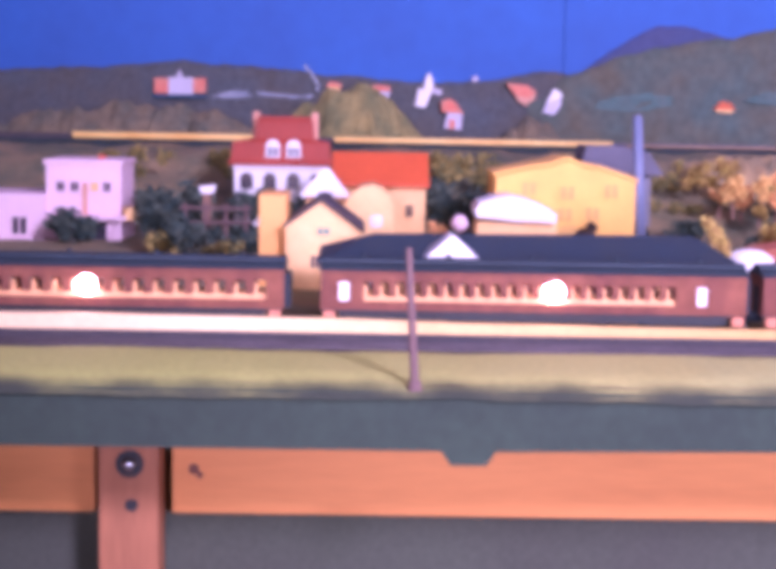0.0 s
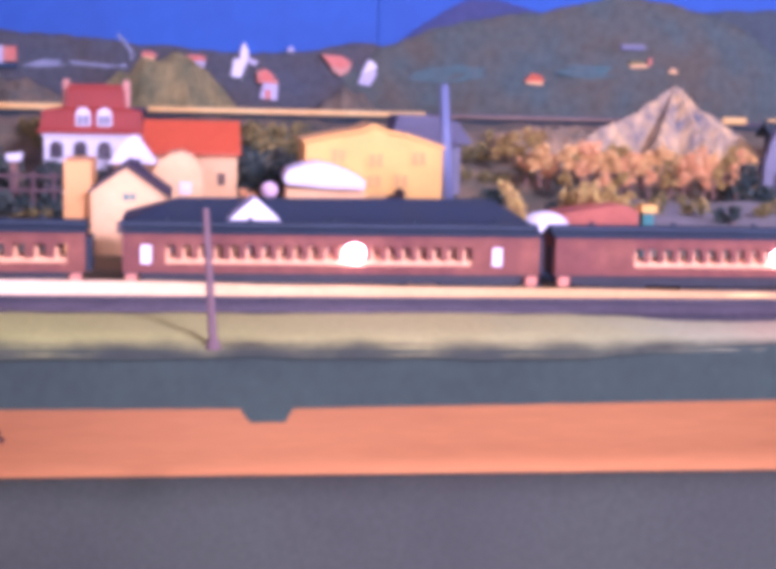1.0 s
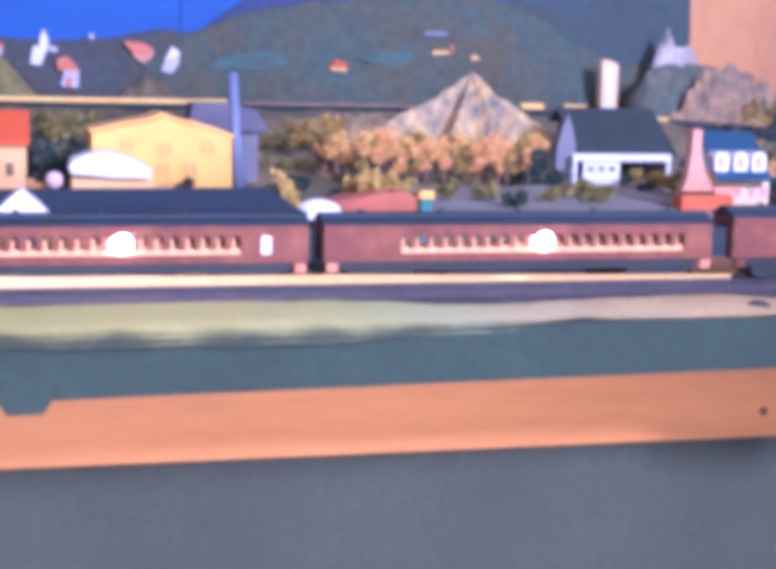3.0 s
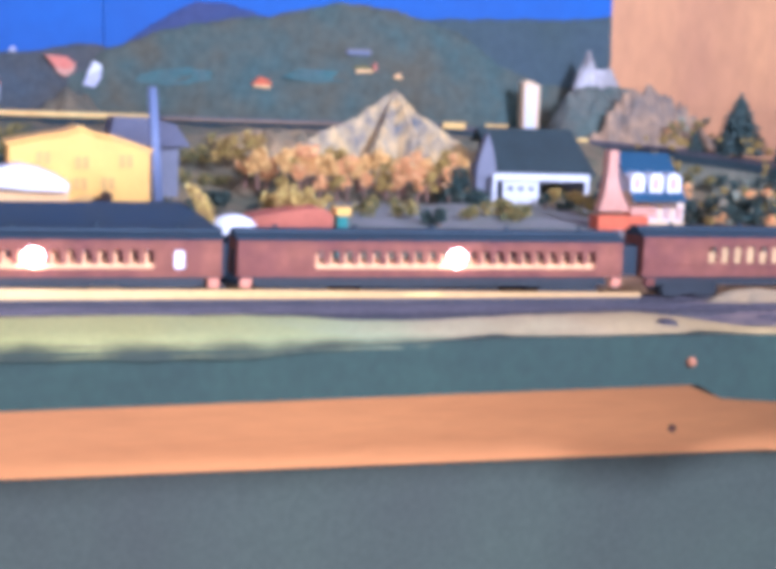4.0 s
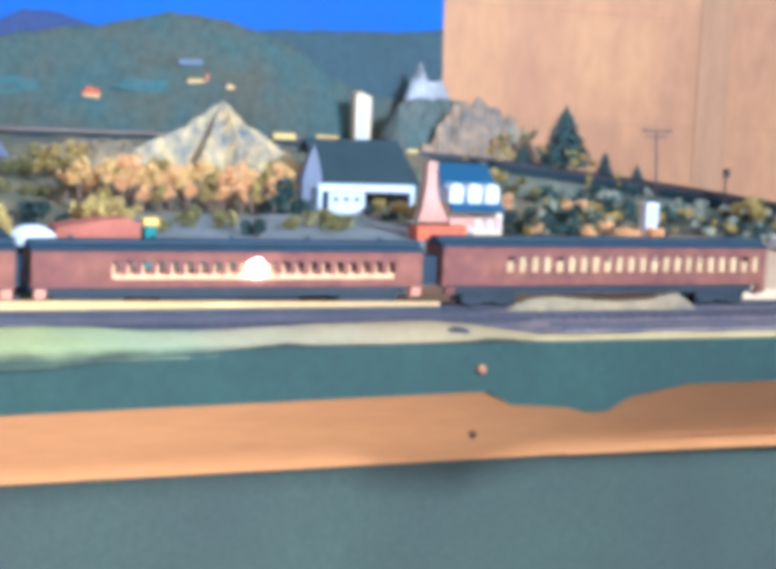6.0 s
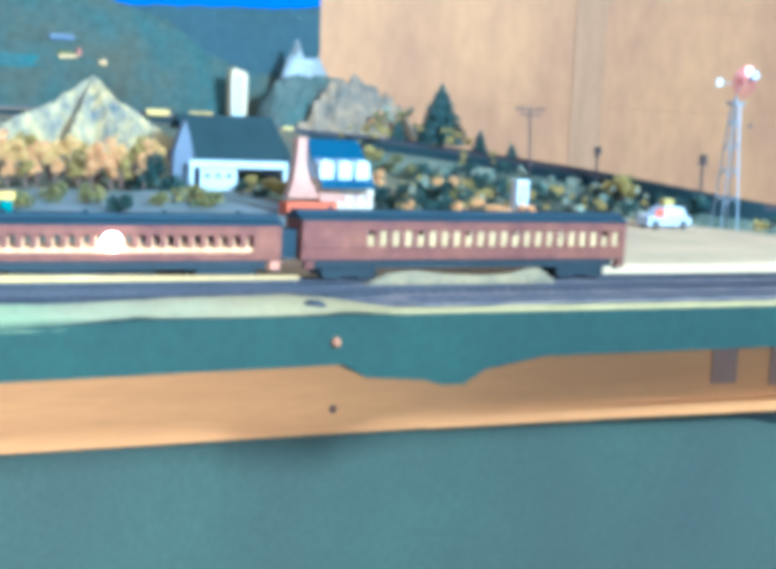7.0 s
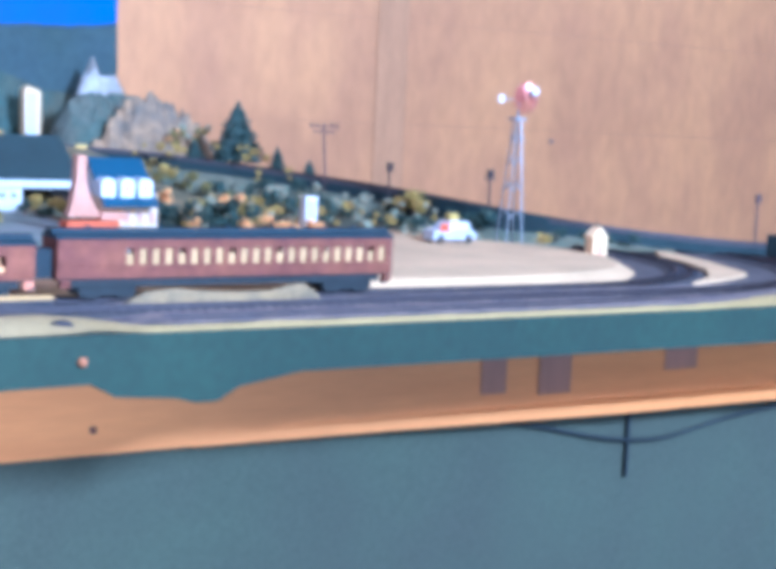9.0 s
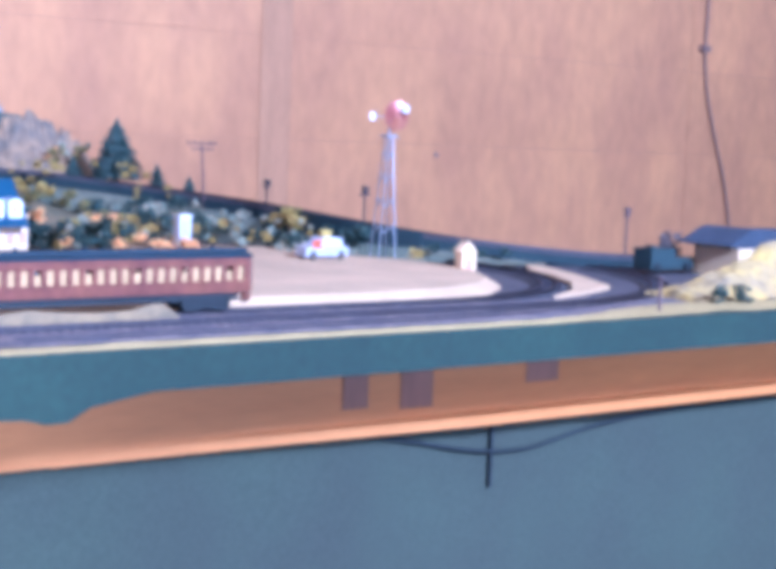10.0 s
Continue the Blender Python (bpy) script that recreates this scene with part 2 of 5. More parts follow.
ROCK = mat("plaster_rock", (0.8, 0.57, 0.25), 0.9, vary=0.4, grain=90, stain=46, stretch=(1, 1, 0.55), other=(0.17, 0.185, 0.2), bump=0.8)
ROCK_GREY = mat("grey_rock", (0.65, 0.61, 0.6), 0.9, vary=0.3, grain=120, stain=22, other=(0.22, 0.19, 0.16), bump=0.6)
ROCK_YELLOW = mat("yellow_rock", (0.56, 0.37, 0.1), 0.9, vary=0.4, grain=120, stain=40, other=(0.27, 0.2, 0.12), bump=0.7)
BUSH_PINK = mat("autumn_lichen", (1.0, 0.64, 0.26), 0.9, vary=0.3, grain=250, stain=45, other=(0.82, 0.38, 0.15), per_leaf=0.8)
AUTUMN_GOLD = mat("golden_autumn_lichen", (1.0, 0.68, 0.24), 0.9, vary=0.3, grain=250, stain=45, other=(0.7, 0.4, 0.12), per_leaf=0.8)
BUSH_GREEN = mat("dark_green_lichen", (0.036, 0.066, 0.062), 0.9, vary=0.4, grain=250, stain=40, other=(0.085, 0.11, 0.085), per_leaf=0.7)
BUSH_OLIVE = mat("olive_lichen", (0.15, 0.15, 0.06), 0.9, vary=0.4, grain=250, stain=40, other=(0.42, 0.31, 0.09), per_leaf=0.7)
BUSH_YELLOW = mat("yellow_lichen", (0.62, 0.46, 0.12), 0.9, vary=0.3, grain=250, stain=40, other=(0.36, 0.22, 0.07), per_leaf=0.7)
PALE_LICHEN = mat("pale_lichen", (0.36, 0.44, 0.34), 0.9, vary=0.3, grain=250, stain=40, other=(0.54, 0.41, 0.26), per_leaf=0.6)
STEP = mat("tan_step", (0.7, 0.28, 0.16), 0.6, vary=0.15)
CONIFER = mat("conifer_green", (0.12, 0.165, 0.145), 0.9, vary=0.4, grain=300, stain=50, other=(0.065, 0.1, 0.09), per_leaf=0.6)
ASPHALT = mat("grey_slope", (0.32, 0.31, 0.3), 0.95, vary=0.2, grain=220, stain=16, other=(0.22, 0.24, 0.2))
SILVER = mat("silver_lattice", (0.5, 0.52, 0.58), 0.4, 0.6, vary=0.1)
RED_TOY = mat("red_toy_paint", (0.7, 0.14, 0.07), 0.45, vary=0.1)
RED_BROWN = mat("red_brown_roof", (0.52, 0.155, 0.085), 0.7, vary=0.25, grain=200, stain=30)
TEAL_TOY = mat("teal_toy_paint", (0.05, 0.25, 0.22), 0.5, vary=0.15)
CORD = mat("brown_cord", (0.28, 0.18, 0.15), 0.6, vary=0.1)
BOLT = mat("steel_bolt", (0.6, 0.6, 0.62), 0.25, 1.0, vary=0.1, bump=0.0)
PALE_BLUE = mat("pale_car_paint", (0.6, 0.6, 0.66), 0.35, vary=0.08, bump=0.05)
BULB = glow("lit_bulb", (1.0, 0.72, 0.56), 50.0)
HUT_CREAM = mat("hut_cream", (0.95, 0.67, 0.38), 0.5, vary=0.08)
SLATE_BLUE = mat("slate_blue_hill", (0.07, 0.082, 0.115), 0.9, vary=0.25, grain=120, stain=20)
MILL_GLINT = mat("mill_red", (0.75, 0.3, 0.24), 0.25, 0.3, vary=0.1)

# ---- building helpers ----


def box(bm, x0, x1, y0, y1, z0, z1):
    vs = [bm.verts.new((x, y, z)) for z in (z0, z1) for x, y in ((x0, y0), (x1, y0), (x1, y1), (x0, y1))]
    for f in ((3, 2, 1, 0), (4, 5, 6, 7), (0, 1, 5, 4), (1, 2, 6, 5), (2, 3, 7, 6), (3, 0, 4, 7)):
        bm.faces.new([vs[i] for i in f])
    return bm


def prism(bm, points, a, b, axis="y"):
    """A polygon in x and z, drawn out along y from a to b; or in y and z, drawn out along x."""
    put = (lambda p, d: (p[0], d, p[1])) if axis == "y" else (lambda p, d: (d, p[0], p[1]))
    if axis == "z":
        put = lambda p, d: (p[0], p[1], d)
    lo, hi = [bm.verts.new(put(p, a)) for p in points], [bm.verts.new(put(p, b)) for p in points]
    bm.faces.new(lo), bm.faces.new(hi[::-1])
    for i in range(len(points)):
        j = (i + 1) % len(points)
        bm.faces.new((lo[i], hi[i], hi[j], lo[j]))
    return bm


def rod(bm, p, q, r, r2=None, n=8):
    p, q = Vector(p), Vector(q)
    turn = (q - p).to_track_quat("Z", "Y").to_matrix()
    ends = []
    for c, rad in ((p, r), (q, r if r2 is None else r2)):
        ends.append([bm.verts.new(c + turn @ Vector((rad * math.cos(i * math.tau / n), rad * math.sin(i * math.tau / n), 0))) for i in range(n)])
    for i in range(n):
        bm.faces.new((ends[0][i], ends[0][(i + 1) % n], ends[1][(i + 1) % n], ends[1][i]))
    bm.faces.new(ends[0][::-1]), bm.faces.new(ends[1])
    return bm


def ball(bm, c, r, squash=1.0, n=10):
    made = bmesh.ops.create_uvsphere(bm, u_segments=n, v_segments=max(6, n // 2 + 2), radius=r)
    bmesh.ops.scale(bm, vec=(1, 1, squash), verts=made["verts"])
    bmesh.ops.translate(bm, vec=c, verts=made["verts"])
    return bm


def B():
    return bmesh.new()


def root_of(ob):
    while ob.parent:
        ob = ob.parent
    return ob


def part(name, bm, material, parent=None, label="", bevel=0.0, smooth=False):
    """Links a bmesh, drawn in the place's metres, as ONE mesh object under a thing or a part."""
    if bevel:
        bmesh.ops.bevel(bm, geom=[e for e in bm.edges if e.is_manifold and e.calc_face_angle(0) > 0.6], offset=bevel, segments=2, affect="EDGES", clamp_overlap=True)
    bmesh.ops.recalc_face_normals(bm, faces=bm.faces)
    if parent:
        bmesh.ops.translate(bm, vec=-root_of(parent).location, verts=bm.verts)
    mesh = bpy.data.meshes.new(name)
    bm.to_mesh(mesh)
    bm.free()
    mesh.materials.append(material)
    if smooth:
        for p in mesh.polygons:
            p.use_smooth = True
    ob = new(name, mesh)
    ob.parent = parent
    return tagged(ob, label) if label else ob


def thing(name, place, label, category, group="", kind=""):
    ob = new(name)
    ob.location = place
    ob.empty_display_size = 0.02
    return tagged(ob, label, category, group, kind)


def single(name, bm, material, label, category, kind="", group="", bevel=0.0, smooth=False):
    return tagged(part(name, bm, material, None, "", bevel, smooth), label, category, group, kind)


def tube(bm, pts, r, n=8):
    """One bent cable through points that lie about in one upright plane along x."""
    rings = []
    for i, p in enumerate(pts):
        d = Vector(pts[min(i + 1, len(pts) - 1)]) - Vector(pts[max(i - 1, 0)])
        u = Vector((0, 1, 0))
        w = d.cross(u).normalized()
        rings.append([bm.verts.new(Vector(p) + r * (math.cos(k * math.tau / n) * u + math.sin(k * math.tau / n) * w)) for k in range(n)])
    for a, b in zip(rings, rings[1:]):
        for k in range(n):
            bm.faces.new((a[k], a[(k + 1) % n], b[(k + 1) % n], b[k]))
    bm.faces.new(rings[0]), bm.faces.new(rings[-1][::-1])
    return bm


def wobble(x, y, z=0.0, s=1.0):
    return noise.noise(Vector((x * s, y * s, z * s)))


def sheet(bm, x0, x1, nx, y0, y1, ny, height):
    """A grid of ground with height(x, y)."""
    rows = [[bm.verts.new((x, y, height(x, y))) for x in np.linspace(x0, x1, nx)] for y in np.linspace(y0, y1, ny)]
    for a, b in zip(rows, rows[1:]):
        for i in range(nx - 1):
            bm.faces.new((a[i], a[i + 1], b[i + 1], b[i]))
    return bm


def clump(bm, c, r, n, flat=0.8, leaf=0.25, seed=0):
    """A shrub: many small crumpled leaves round a heart, with gaps."""
    rnd = random.Random(seed)
    for _ in range(n):
        d = Vector((rnd.gauss(0, 1), rnd.gauss(0, 1), rnd.gauss(0, 1))).normalized() * r * rnd.uniform(0.35, 1.0)
        o = Vector(c) + Vector((d.x, d.y, d.z * flat))
        s = r * leaf * rnd.uniform(0.6, 1.3)
        vs = [bm.verts.new(o + Vector((rnd.uniform(-1, 1), rnd.uniform(-1, 1), rnd.uniform(-1, 1))) * s) for _ in range(4)]
        for f in ((0, 1, 2), (0, 3, 1), (1, 3, 2), (0, 2, 3)):
            bm.faces.new([vs[i] for i in f])
    return bm

# ---- the room ----
single("floor", box(B(), -3, 4.2, -3, 1.45, -0.85, -0.8), CONCRETE, "bare grey concrete floor of the train room", "floor", "structure")
single("ceiling", box(B(), -3, 4.2, -3, 1.45, 1.6, 1.65), SKIRTING, "plain painted ceiling of the train room", "ceiling", "structure")
single("wall_south", box(B(), -3, 4.2, -3.05, -3.0, -0.8, 1.6), SKIRTING, "plain painted wall behind the aisle", "wall", "structure")
single("wall_west", box(B(), -3.05, -3, -3, 1.45, -0.8, 1.6), SKIRTING, "plain painted side wall of the room", "wall", "structure")
single("wall_east", box(B(), 4.2, 4.25, -3, 1.45, -0.8, 1.6), SKIRTING, "plain painted end wall of the room", "wall", "structure")

# north wall: sheets of plywood with open seams
north = tagged(part("wall_north", box(B(), -3, 4.2, 1.2797, 1.45, -0.8, 1.6), SEAM), "wall sheathed with unpainted brown plywood sheets", "wall", "", "structure")
for x0, x1 in ((0.869, 1.385), (1.455, 2.559), (2.561, 4.19)):
    for z0, z1 in ((-0.79, 0.1405), (0.1425, 0.3335), (0.3355, 1.59)):
        part("panel", box(B(), x0, x1, 1.278, 1.2796, z0, z1), PLYWOOD, north, bevel=0.0004)
part("nail", rod(B(), (1.811, 1.2755, 0.121), (1.811, 1.2785, 0.121), 0.0052, n=10), CORD, north, "dark nail head")
part("batten", box(B(), 1.386, 1.454, 1.2772, 1.2796, -0.79, 1.59), SEAM, north, "darker seam batten")

# ---- scenic backdrop: a painted sky with hills in low relief ----
backdrop = tagged(part("backdrop", box(box(B(), -2.2, 0.0325, 1.268, 1.288, -0.05, 0.9), 0.0338, 0.867, 1.268, 1.288, -0.05, 0.9), SKY), "scenic board painted as a deep blue sky", "backdrop", "", "structure")


def smooth_path(points, step=0.01, rounds=40):
    p = np.array(points, float)
    d = np.r_[0, np.cumsum(np.linalg.norm(np.diff(p, axis=0), axis=1))]
    s = np.linspace(0, d[-1], int(d[-1] / step) + 2)
    q = np.stack([np.interp(s, d, p[:, k]) for k in range(3)], 1)
    for _ in range(rounds):
        q[1:-1] = 0.25 * q[:-2] + 0.5 * q[1:-1] + 0.25 * q[2:]
    return q


FACES = []


def relief(name, outline, base, y, depth, material, label, rough=0.006):
    """A hill with a bulging, uneven face that leans on the backdrop."""
    xs, zs = zip(*outline)
    bm, nx, nz = B(), 170, 14

    def crest(x):
        return float(np.interp(x, xs, zs)) + 0.5 * rough * wobble(x, 3.1, y, 40) + 0.4 * rough * wobble(x, 7.7, y, 110)

    def face(x, f):
        return y - depth * (1 - f) ** 1.3 + rough * wobble(x, f, y, 30)
    rows = []
    for j in range(nz + 1):
        f = j / nz
        rows.append([bm.verts.new((x, face(x, f), base + (crest(x) - base) * f)) for x in np.linspace(xs[0], xs[-1], nx)])
    back = [bm.verts.new((v.co.x, y + 0.004, v.co.z)) for v in rows[-1]]
    for a, b in zip(rows + [], rows[1:] + [back]):
        for i in range(nx - 1):
            bm.faces.new((a[i], a[i + 1], b[i + 1], b[i]))
    FACES.append((xs[0], xs[-1], base, crest, face))
    return single(name, bm, material, label, "hill", "structure", smooth=True)


def front(x, z):
    """The depth of the foremost hill face at a place on the backdrop."""
    y = 1.268
    for x0, x1, base, crest, face in FACES:
        if x0 <= x <= x1 and base < z < crest(x):
            y = min(y, face(x, (z - base) / (crest(x) - base)))
    return y


def patch(name, outline, material, label, lift=0.0016):
    """A painted patch with a ragged edge that follows the hill's face."""
    bm = B()
    c = np.mean(outline, axis=0)
    rim = [np.array(p) + (np.array(q) - np.array(p)) * k / 6 for p, q in zip(outline, outline[1:] + outline[:1]) for k in range(6)]
    rings = []
    for f in (0.25, 0.5, 0.75, 1.0):
        ring = []
        for p in rim:
            x, z = c + (p - c) * f * (1 + 0.12 * wobble(p[0], p[1], 1, 90))
            ring.append(bm.verts.new((x, front(x, z) - lift, z)))
        rings.append(ring)
    n = len(rim)
    for p, q in zip(rings, rings[1:]):
        for i in range(n):
            bm.faces.new((p[i], p[(i + 1) % n], q[(i + 1) % n], q[i]))
    bm.faces.new(rings[0])
    return single(name, bm, material, label, "painted patch", "structure", smooth=True)


relief("far_purple_hill", [(0.04, 0.19), (0.072, 0.213), (0.1, 0.234), (0.147, 0.263), (0.172, 0.275), (0.214, 0.276), (0.249, 0.266), (0.3, 0.255), (0.36, 0.24)], 0.08, 1.2655, 0.006, FAR_PURPLE, "far purple-blue hill on the painted backdrop", 0.003)
relief("blue_hill", [(0.5, 0.262), (0.58, 0.268), (0.7, 0.274), (0.78, 0.276), (0.865, 0.286)], 0.05, 1.262, 0.012, HILL_BLUE, "blue-green distant hill on the painted backdrop", 0.004)
relief("dark_ridge", [(-1.5, 0.19), (-0.8, 0.192), (-0.62, 0.202), (-0.54, 0.21), (-0.45, 0.204), (-0.37, 0.2), (-0.33, 0.192), (-0.29, 0.193), (-0.25, 0.187), (-0.18, 0.184), (-0.1, 0.187), (-0.05, 0.191), (-0.017, 0.203),
       (0.004, 0.207), (0.025, 0.203), (0.046, 0.195), (0.12, 0.195), (0.2, 0.18)], 0.04, 1.258, 0.03, HILL, "dark wooded ridge on the backdrop")
relief("dark_mountain", [(-0.02, 0.16), (0.037, 0.197), (0.062, 0.206), (0.087, 0.217), (0.112, 0.227), (0.146, 0.235), (0.179, 0.243), (0.238, 0.254), (0.281, 0.257), (0.323, 0.267), (0.4, 0.285), (0.48, 0.278), (0.54, 0.262), (0.61, 0.24), (0.66, 0.2), (0.74, 0.17), (0.866, 0.16)],
       0.04, 1.254, 0.045, HILL_GREEN, "tall dark green mountain on the backdrop")
patch("painted_meadow", [(0.078, 0.15), (0.088, 0.162), (0.121, 0.171), (0.163, 0.175), (0.193, 0.171), (0.196, 0.16), (0.172, 0.15), (0.13, 0.146)], TEAL_FIELD, "teal meadow painted on the dark mountain")
patch("painted_meadow", [(0.3, 0.165), (0.33, 0.18), (0.39, 0.178), (0.42, 0.166), (0.36, 0.158)], TEAL_FIELD, "teal meadow painted on the dark mountain")
patch("painted_pond", [(-0.495, 0.157), (-0.463, 0.167), (-0.443, 0.166), (-0.43, 0.159), (-0.46, 0.155)], ROAD_PAINT, "pale painted pond below the ridge")


def stroke(name, line, wide, material, label):
    """A painted line that follows the hill's face."""
    bm, rows = B(), []
    pts = smooth_path([(x, 0, z) for x, z in line], 0.004, 6)
    for i, p in enumerate(pts):
        d = pts[min(i + 1, len(pts) - 1)] - pts[max(i - 1, 0)]
        n = np.array([-d[2], d[0]]) / math.hypot(d[0], d[2]) * wide * (1 + 0.4 * wobble(p[0], p[2], 0, 60))
        rows.append([bm.verts.new((p[0] + n[0] * k, front(p[0], p[2]) - 0.0018, p[2] + n[1] * k)) for k in (-1, 1)])
    for a, b in zip(rows, rows[1:]):
        bm.faces.new((a[0], b[0], b[1], a[1]))
    return single(name, bm, material, label, "painted road", "structure", smooth=True)


stroke("painted_road", [(-0.45, 0.164), (-0.415, 0.163), (-0.382, 0.16), (-0.35, 0.158), (-0.337, 0.164), (-0.332, 0.178), (-0.343, 0.192), (-0.356, 0.207)], 0.0024, ROAD_PAINT, "pale winding road painted on the ridge")


def bank(x, y):
    """The height of the rising ground behind the village."""
    s = min(1.0, max(0.0, (y - 0.7) / 0.34))
    fall = 1 - min(1.0, max(0.0, (x - 0.66) / 0.33))
    up = s * s * (3 - 2 * s) * 0.088 * fall * fall * (3 - 2 * fall)
    return (0.0015 if x < 0.28 or y > 0.4 else -0.0075) + up + (0.008 * wobble(x, y, 0, 14) + 0.004 * wobble(x, y, 5, 45)) * min(1.0, up * 30)


# ---- the layout table ----
REAR = [(-1.8, 1.26), (0.9, 1.26), (0.95, 1.14), (1.0, 1.0), (1.05, 0.86), (1.1, 0.7), (1.15, 0.56), (1.25, 0.455), (1.4, 0.385), (1.7, 0.33), (3.2, 0.29)]
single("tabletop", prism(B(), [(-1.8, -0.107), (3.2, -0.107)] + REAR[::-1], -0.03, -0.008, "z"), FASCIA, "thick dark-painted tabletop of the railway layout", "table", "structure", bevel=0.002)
edge = [(-1.8, -0.0422), (-0.2185, -0.0422), (-0.2125, -0.0502), (-0.1925, -0.0502), (-0.1875, -0.0422), (0.281, -0.0362), (0.298, -0.0457), (0.342, -0.0492), (0.357, -0.0532), (0.374, -0.0532), (0.391, -0.0437), (0.44, -0.0357), (3.2, -0.0345)]
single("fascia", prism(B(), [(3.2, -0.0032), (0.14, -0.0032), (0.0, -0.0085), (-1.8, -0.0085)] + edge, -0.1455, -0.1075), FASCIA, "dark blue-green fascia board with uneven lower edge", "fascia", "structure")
for x0, x1, y in ((-1.8, -0.437, -0.011), (-0.386, 3.1, -0.011)):
    beam = single("beam", box(B(), x0, x1, y, 0.027, -0.118, -0.031), PINE, "unpainted pine beam under the layout table", "beam", "structure", bevel=0.0012)
    if x0 == -0.386:
        for kx, kz, kr in ((0.336, -0.0985, 0.0032), (-0.372, -0.0885, 0.0036), (-0.368, -0.0925, 0.0022)):
            part("knot", rod(B(), (kx, y - 0.0008, kz), (kx, y + 0.002, kz), kr, n=10), KNOT, beam, "dark wood knot")
single("ledge", prism(B(), [(0.42, -0.0113), (0.6, -0.0165), (0.85, -0.028), (3.1, -0.028), (3.1, -0.0113)], -0.1185, -0.1085, "z"), PINE, "thin pine lath along the beam's lower edge", "ledge", "structure", bevel=0.0012)
leg = thing("table_leg", (-0.41, -0.04, -0.8), "brown wooden table leg bolted to the beam", "table leg")
part("post", box(B(), -0.4285, -0.391, -0.041, -0.012, -0.8, -0.064), LEG_WOOD, leg, bevel=0.0015)
part("washer", rod(B(), (-0.409, -0.041, -0.078), (-0.409, -0.0425, -0.078), 0.009, n=16), STEEL, leg, "dark round washer")
part("bolt_hole", rod(B(), (-0.408, -0.0416, -0.105), (-0.408, -0.039, -0.105), 0.0042, n=12), STEEL, leg, "dark drilled hole")
part("bolt_head", ball(B(), (-0.409, -0.043, -0.078), 0.0048, n=12), BOLT, leg, "shiny steel bolt head", smooth=True)
bm = B()
for i in range(220):
    x0, x1 = -1.8 + i * 5 / 220, -1.8 + (i + 1) * 5 / 220
    y0, y1 = (-0.0028 + 0.001 * math.sin(x * 31) + 0.0006 * math.sin(x * 73 + 1) for x in (x0, x1))
    bm.faces.new([bm.verts.new(p) for p in ((x0, y0, -0.8), (x1, y1, -0.8), (x1, y1, -0.119), (x0, y0, -0.119))])
bmesh.ops.remove_doubles(bm, verts=bm.verts, dist=1e-5)
single("curtain", bm, CURTAIN, "dark grey-green cloth skirt hanging from the beam", "curtain", "structure", smooth=True)

# ---- ground on the table ----
single("ground", sheet(B(), -1.8, 0.9, 150, 0.06, 1.255, 80, bank), EARTH, "brown scenic earth rising behind the village", "ground", "structure", smooth=True)
bm, rows = B(), []
for x in np.linspace(-1.8, 3.2, 240):
    rear = float(np.interp(x, *zip(*REAR))) - 0.004
    rows.append([bm.verts.new((x, y, -0.0062 + 0.001 * wobble(x, y, 2, 40))) for y in -0.14 + (rear + 0.14) * np.linspace(0, 1, 50)])
for a, b in zip(rows, rows[1:]):
    for i in range(49):
        bm.faces.new((a[i], b[i], b[i + 1], a[i + 1]))
single("yard_ground", bm, BALLAST, "dark grey granulate between the tracks", "ground", "structure")

back_edge = [(-1.8, -0.05), (0.0, -0.05), (0.05, -0.07), (0.09, -0.083), (0.15, -0.07), (0.27, -0.052), (0.3, -0.08), (0.325, -0.128), (0.5, -0.133), (0.84, -0.13), (0.9, -0.114), (0.98, -0.083), (1.05, -0.069), (1.2, -0.08), (3.2, -0.09)]
bx, by = zip(*back_edge)


bm, rows = B(), []
RISE = [(0, -0.0068), (0.02, -0.0052), (0.25, -0.0026), (0.6, -0.0005), (0.85, 0.0), (0.95, -0.0014), (1, -0.007)]
FRACTIONS = (0, 0.02, 0.1, 0.25, 0.42, 0.6, 0.75, 0.87, 0.95, 1)
for x in np.concatenate((np.linspace(-1.8, -0.7, 60), np.linspace(-0.695, 1.3, 560), np.linspace(1.31, 3.2, 90))):
    far = float(np.interp(x, bx, by)) + 0.004 * wobble(x, 1, 0, 18) + 0.0015 * wobble(x, 4, 0, 90)
    near = -0.149 + 0.0012 * wobble(x, 6, 0, 70) + 0.0042 * min(1.0, max(0.0, (x + 0.02) / 0.14))
    drape = 0.0055 * min(1.0, max(0.0, (0.12 - x) / 0.16))
    heap = 0.0042 * max(0.0, 1 - abs((x - 0.215) / 0.07) ** 3)
    rows.append([bm.verts.new((x, near + (far - near) * f, float(np.interp(f, *zip(*RISE))) + heap * math.sin(min(1.0, f * 1.1) * math.pi) + 0.0012 * wobble(x, f, 3, 30) + (0.0015 * wobble(x, 2, 0, 12) if f < 0.05 and x < 0.45 else 0) - drape * max(0.0, 1 - f / 0.14))) for f in FRACTIONS])
for a, b in zip(rows, rows[1:]):
    for i in range(len(FRACTIONS) - 1):
        face = bm.faces.new((a[i], b[i], b[i + 1], a[i + 1]))
        face.smooth = True
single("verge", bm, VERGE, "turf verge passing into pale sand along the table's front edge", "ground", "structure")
# dark lump put in for the shadowed notch where the sand heap ends
bm = ball(B(), (0, 0, 0), 0.006, 0.45, 12)
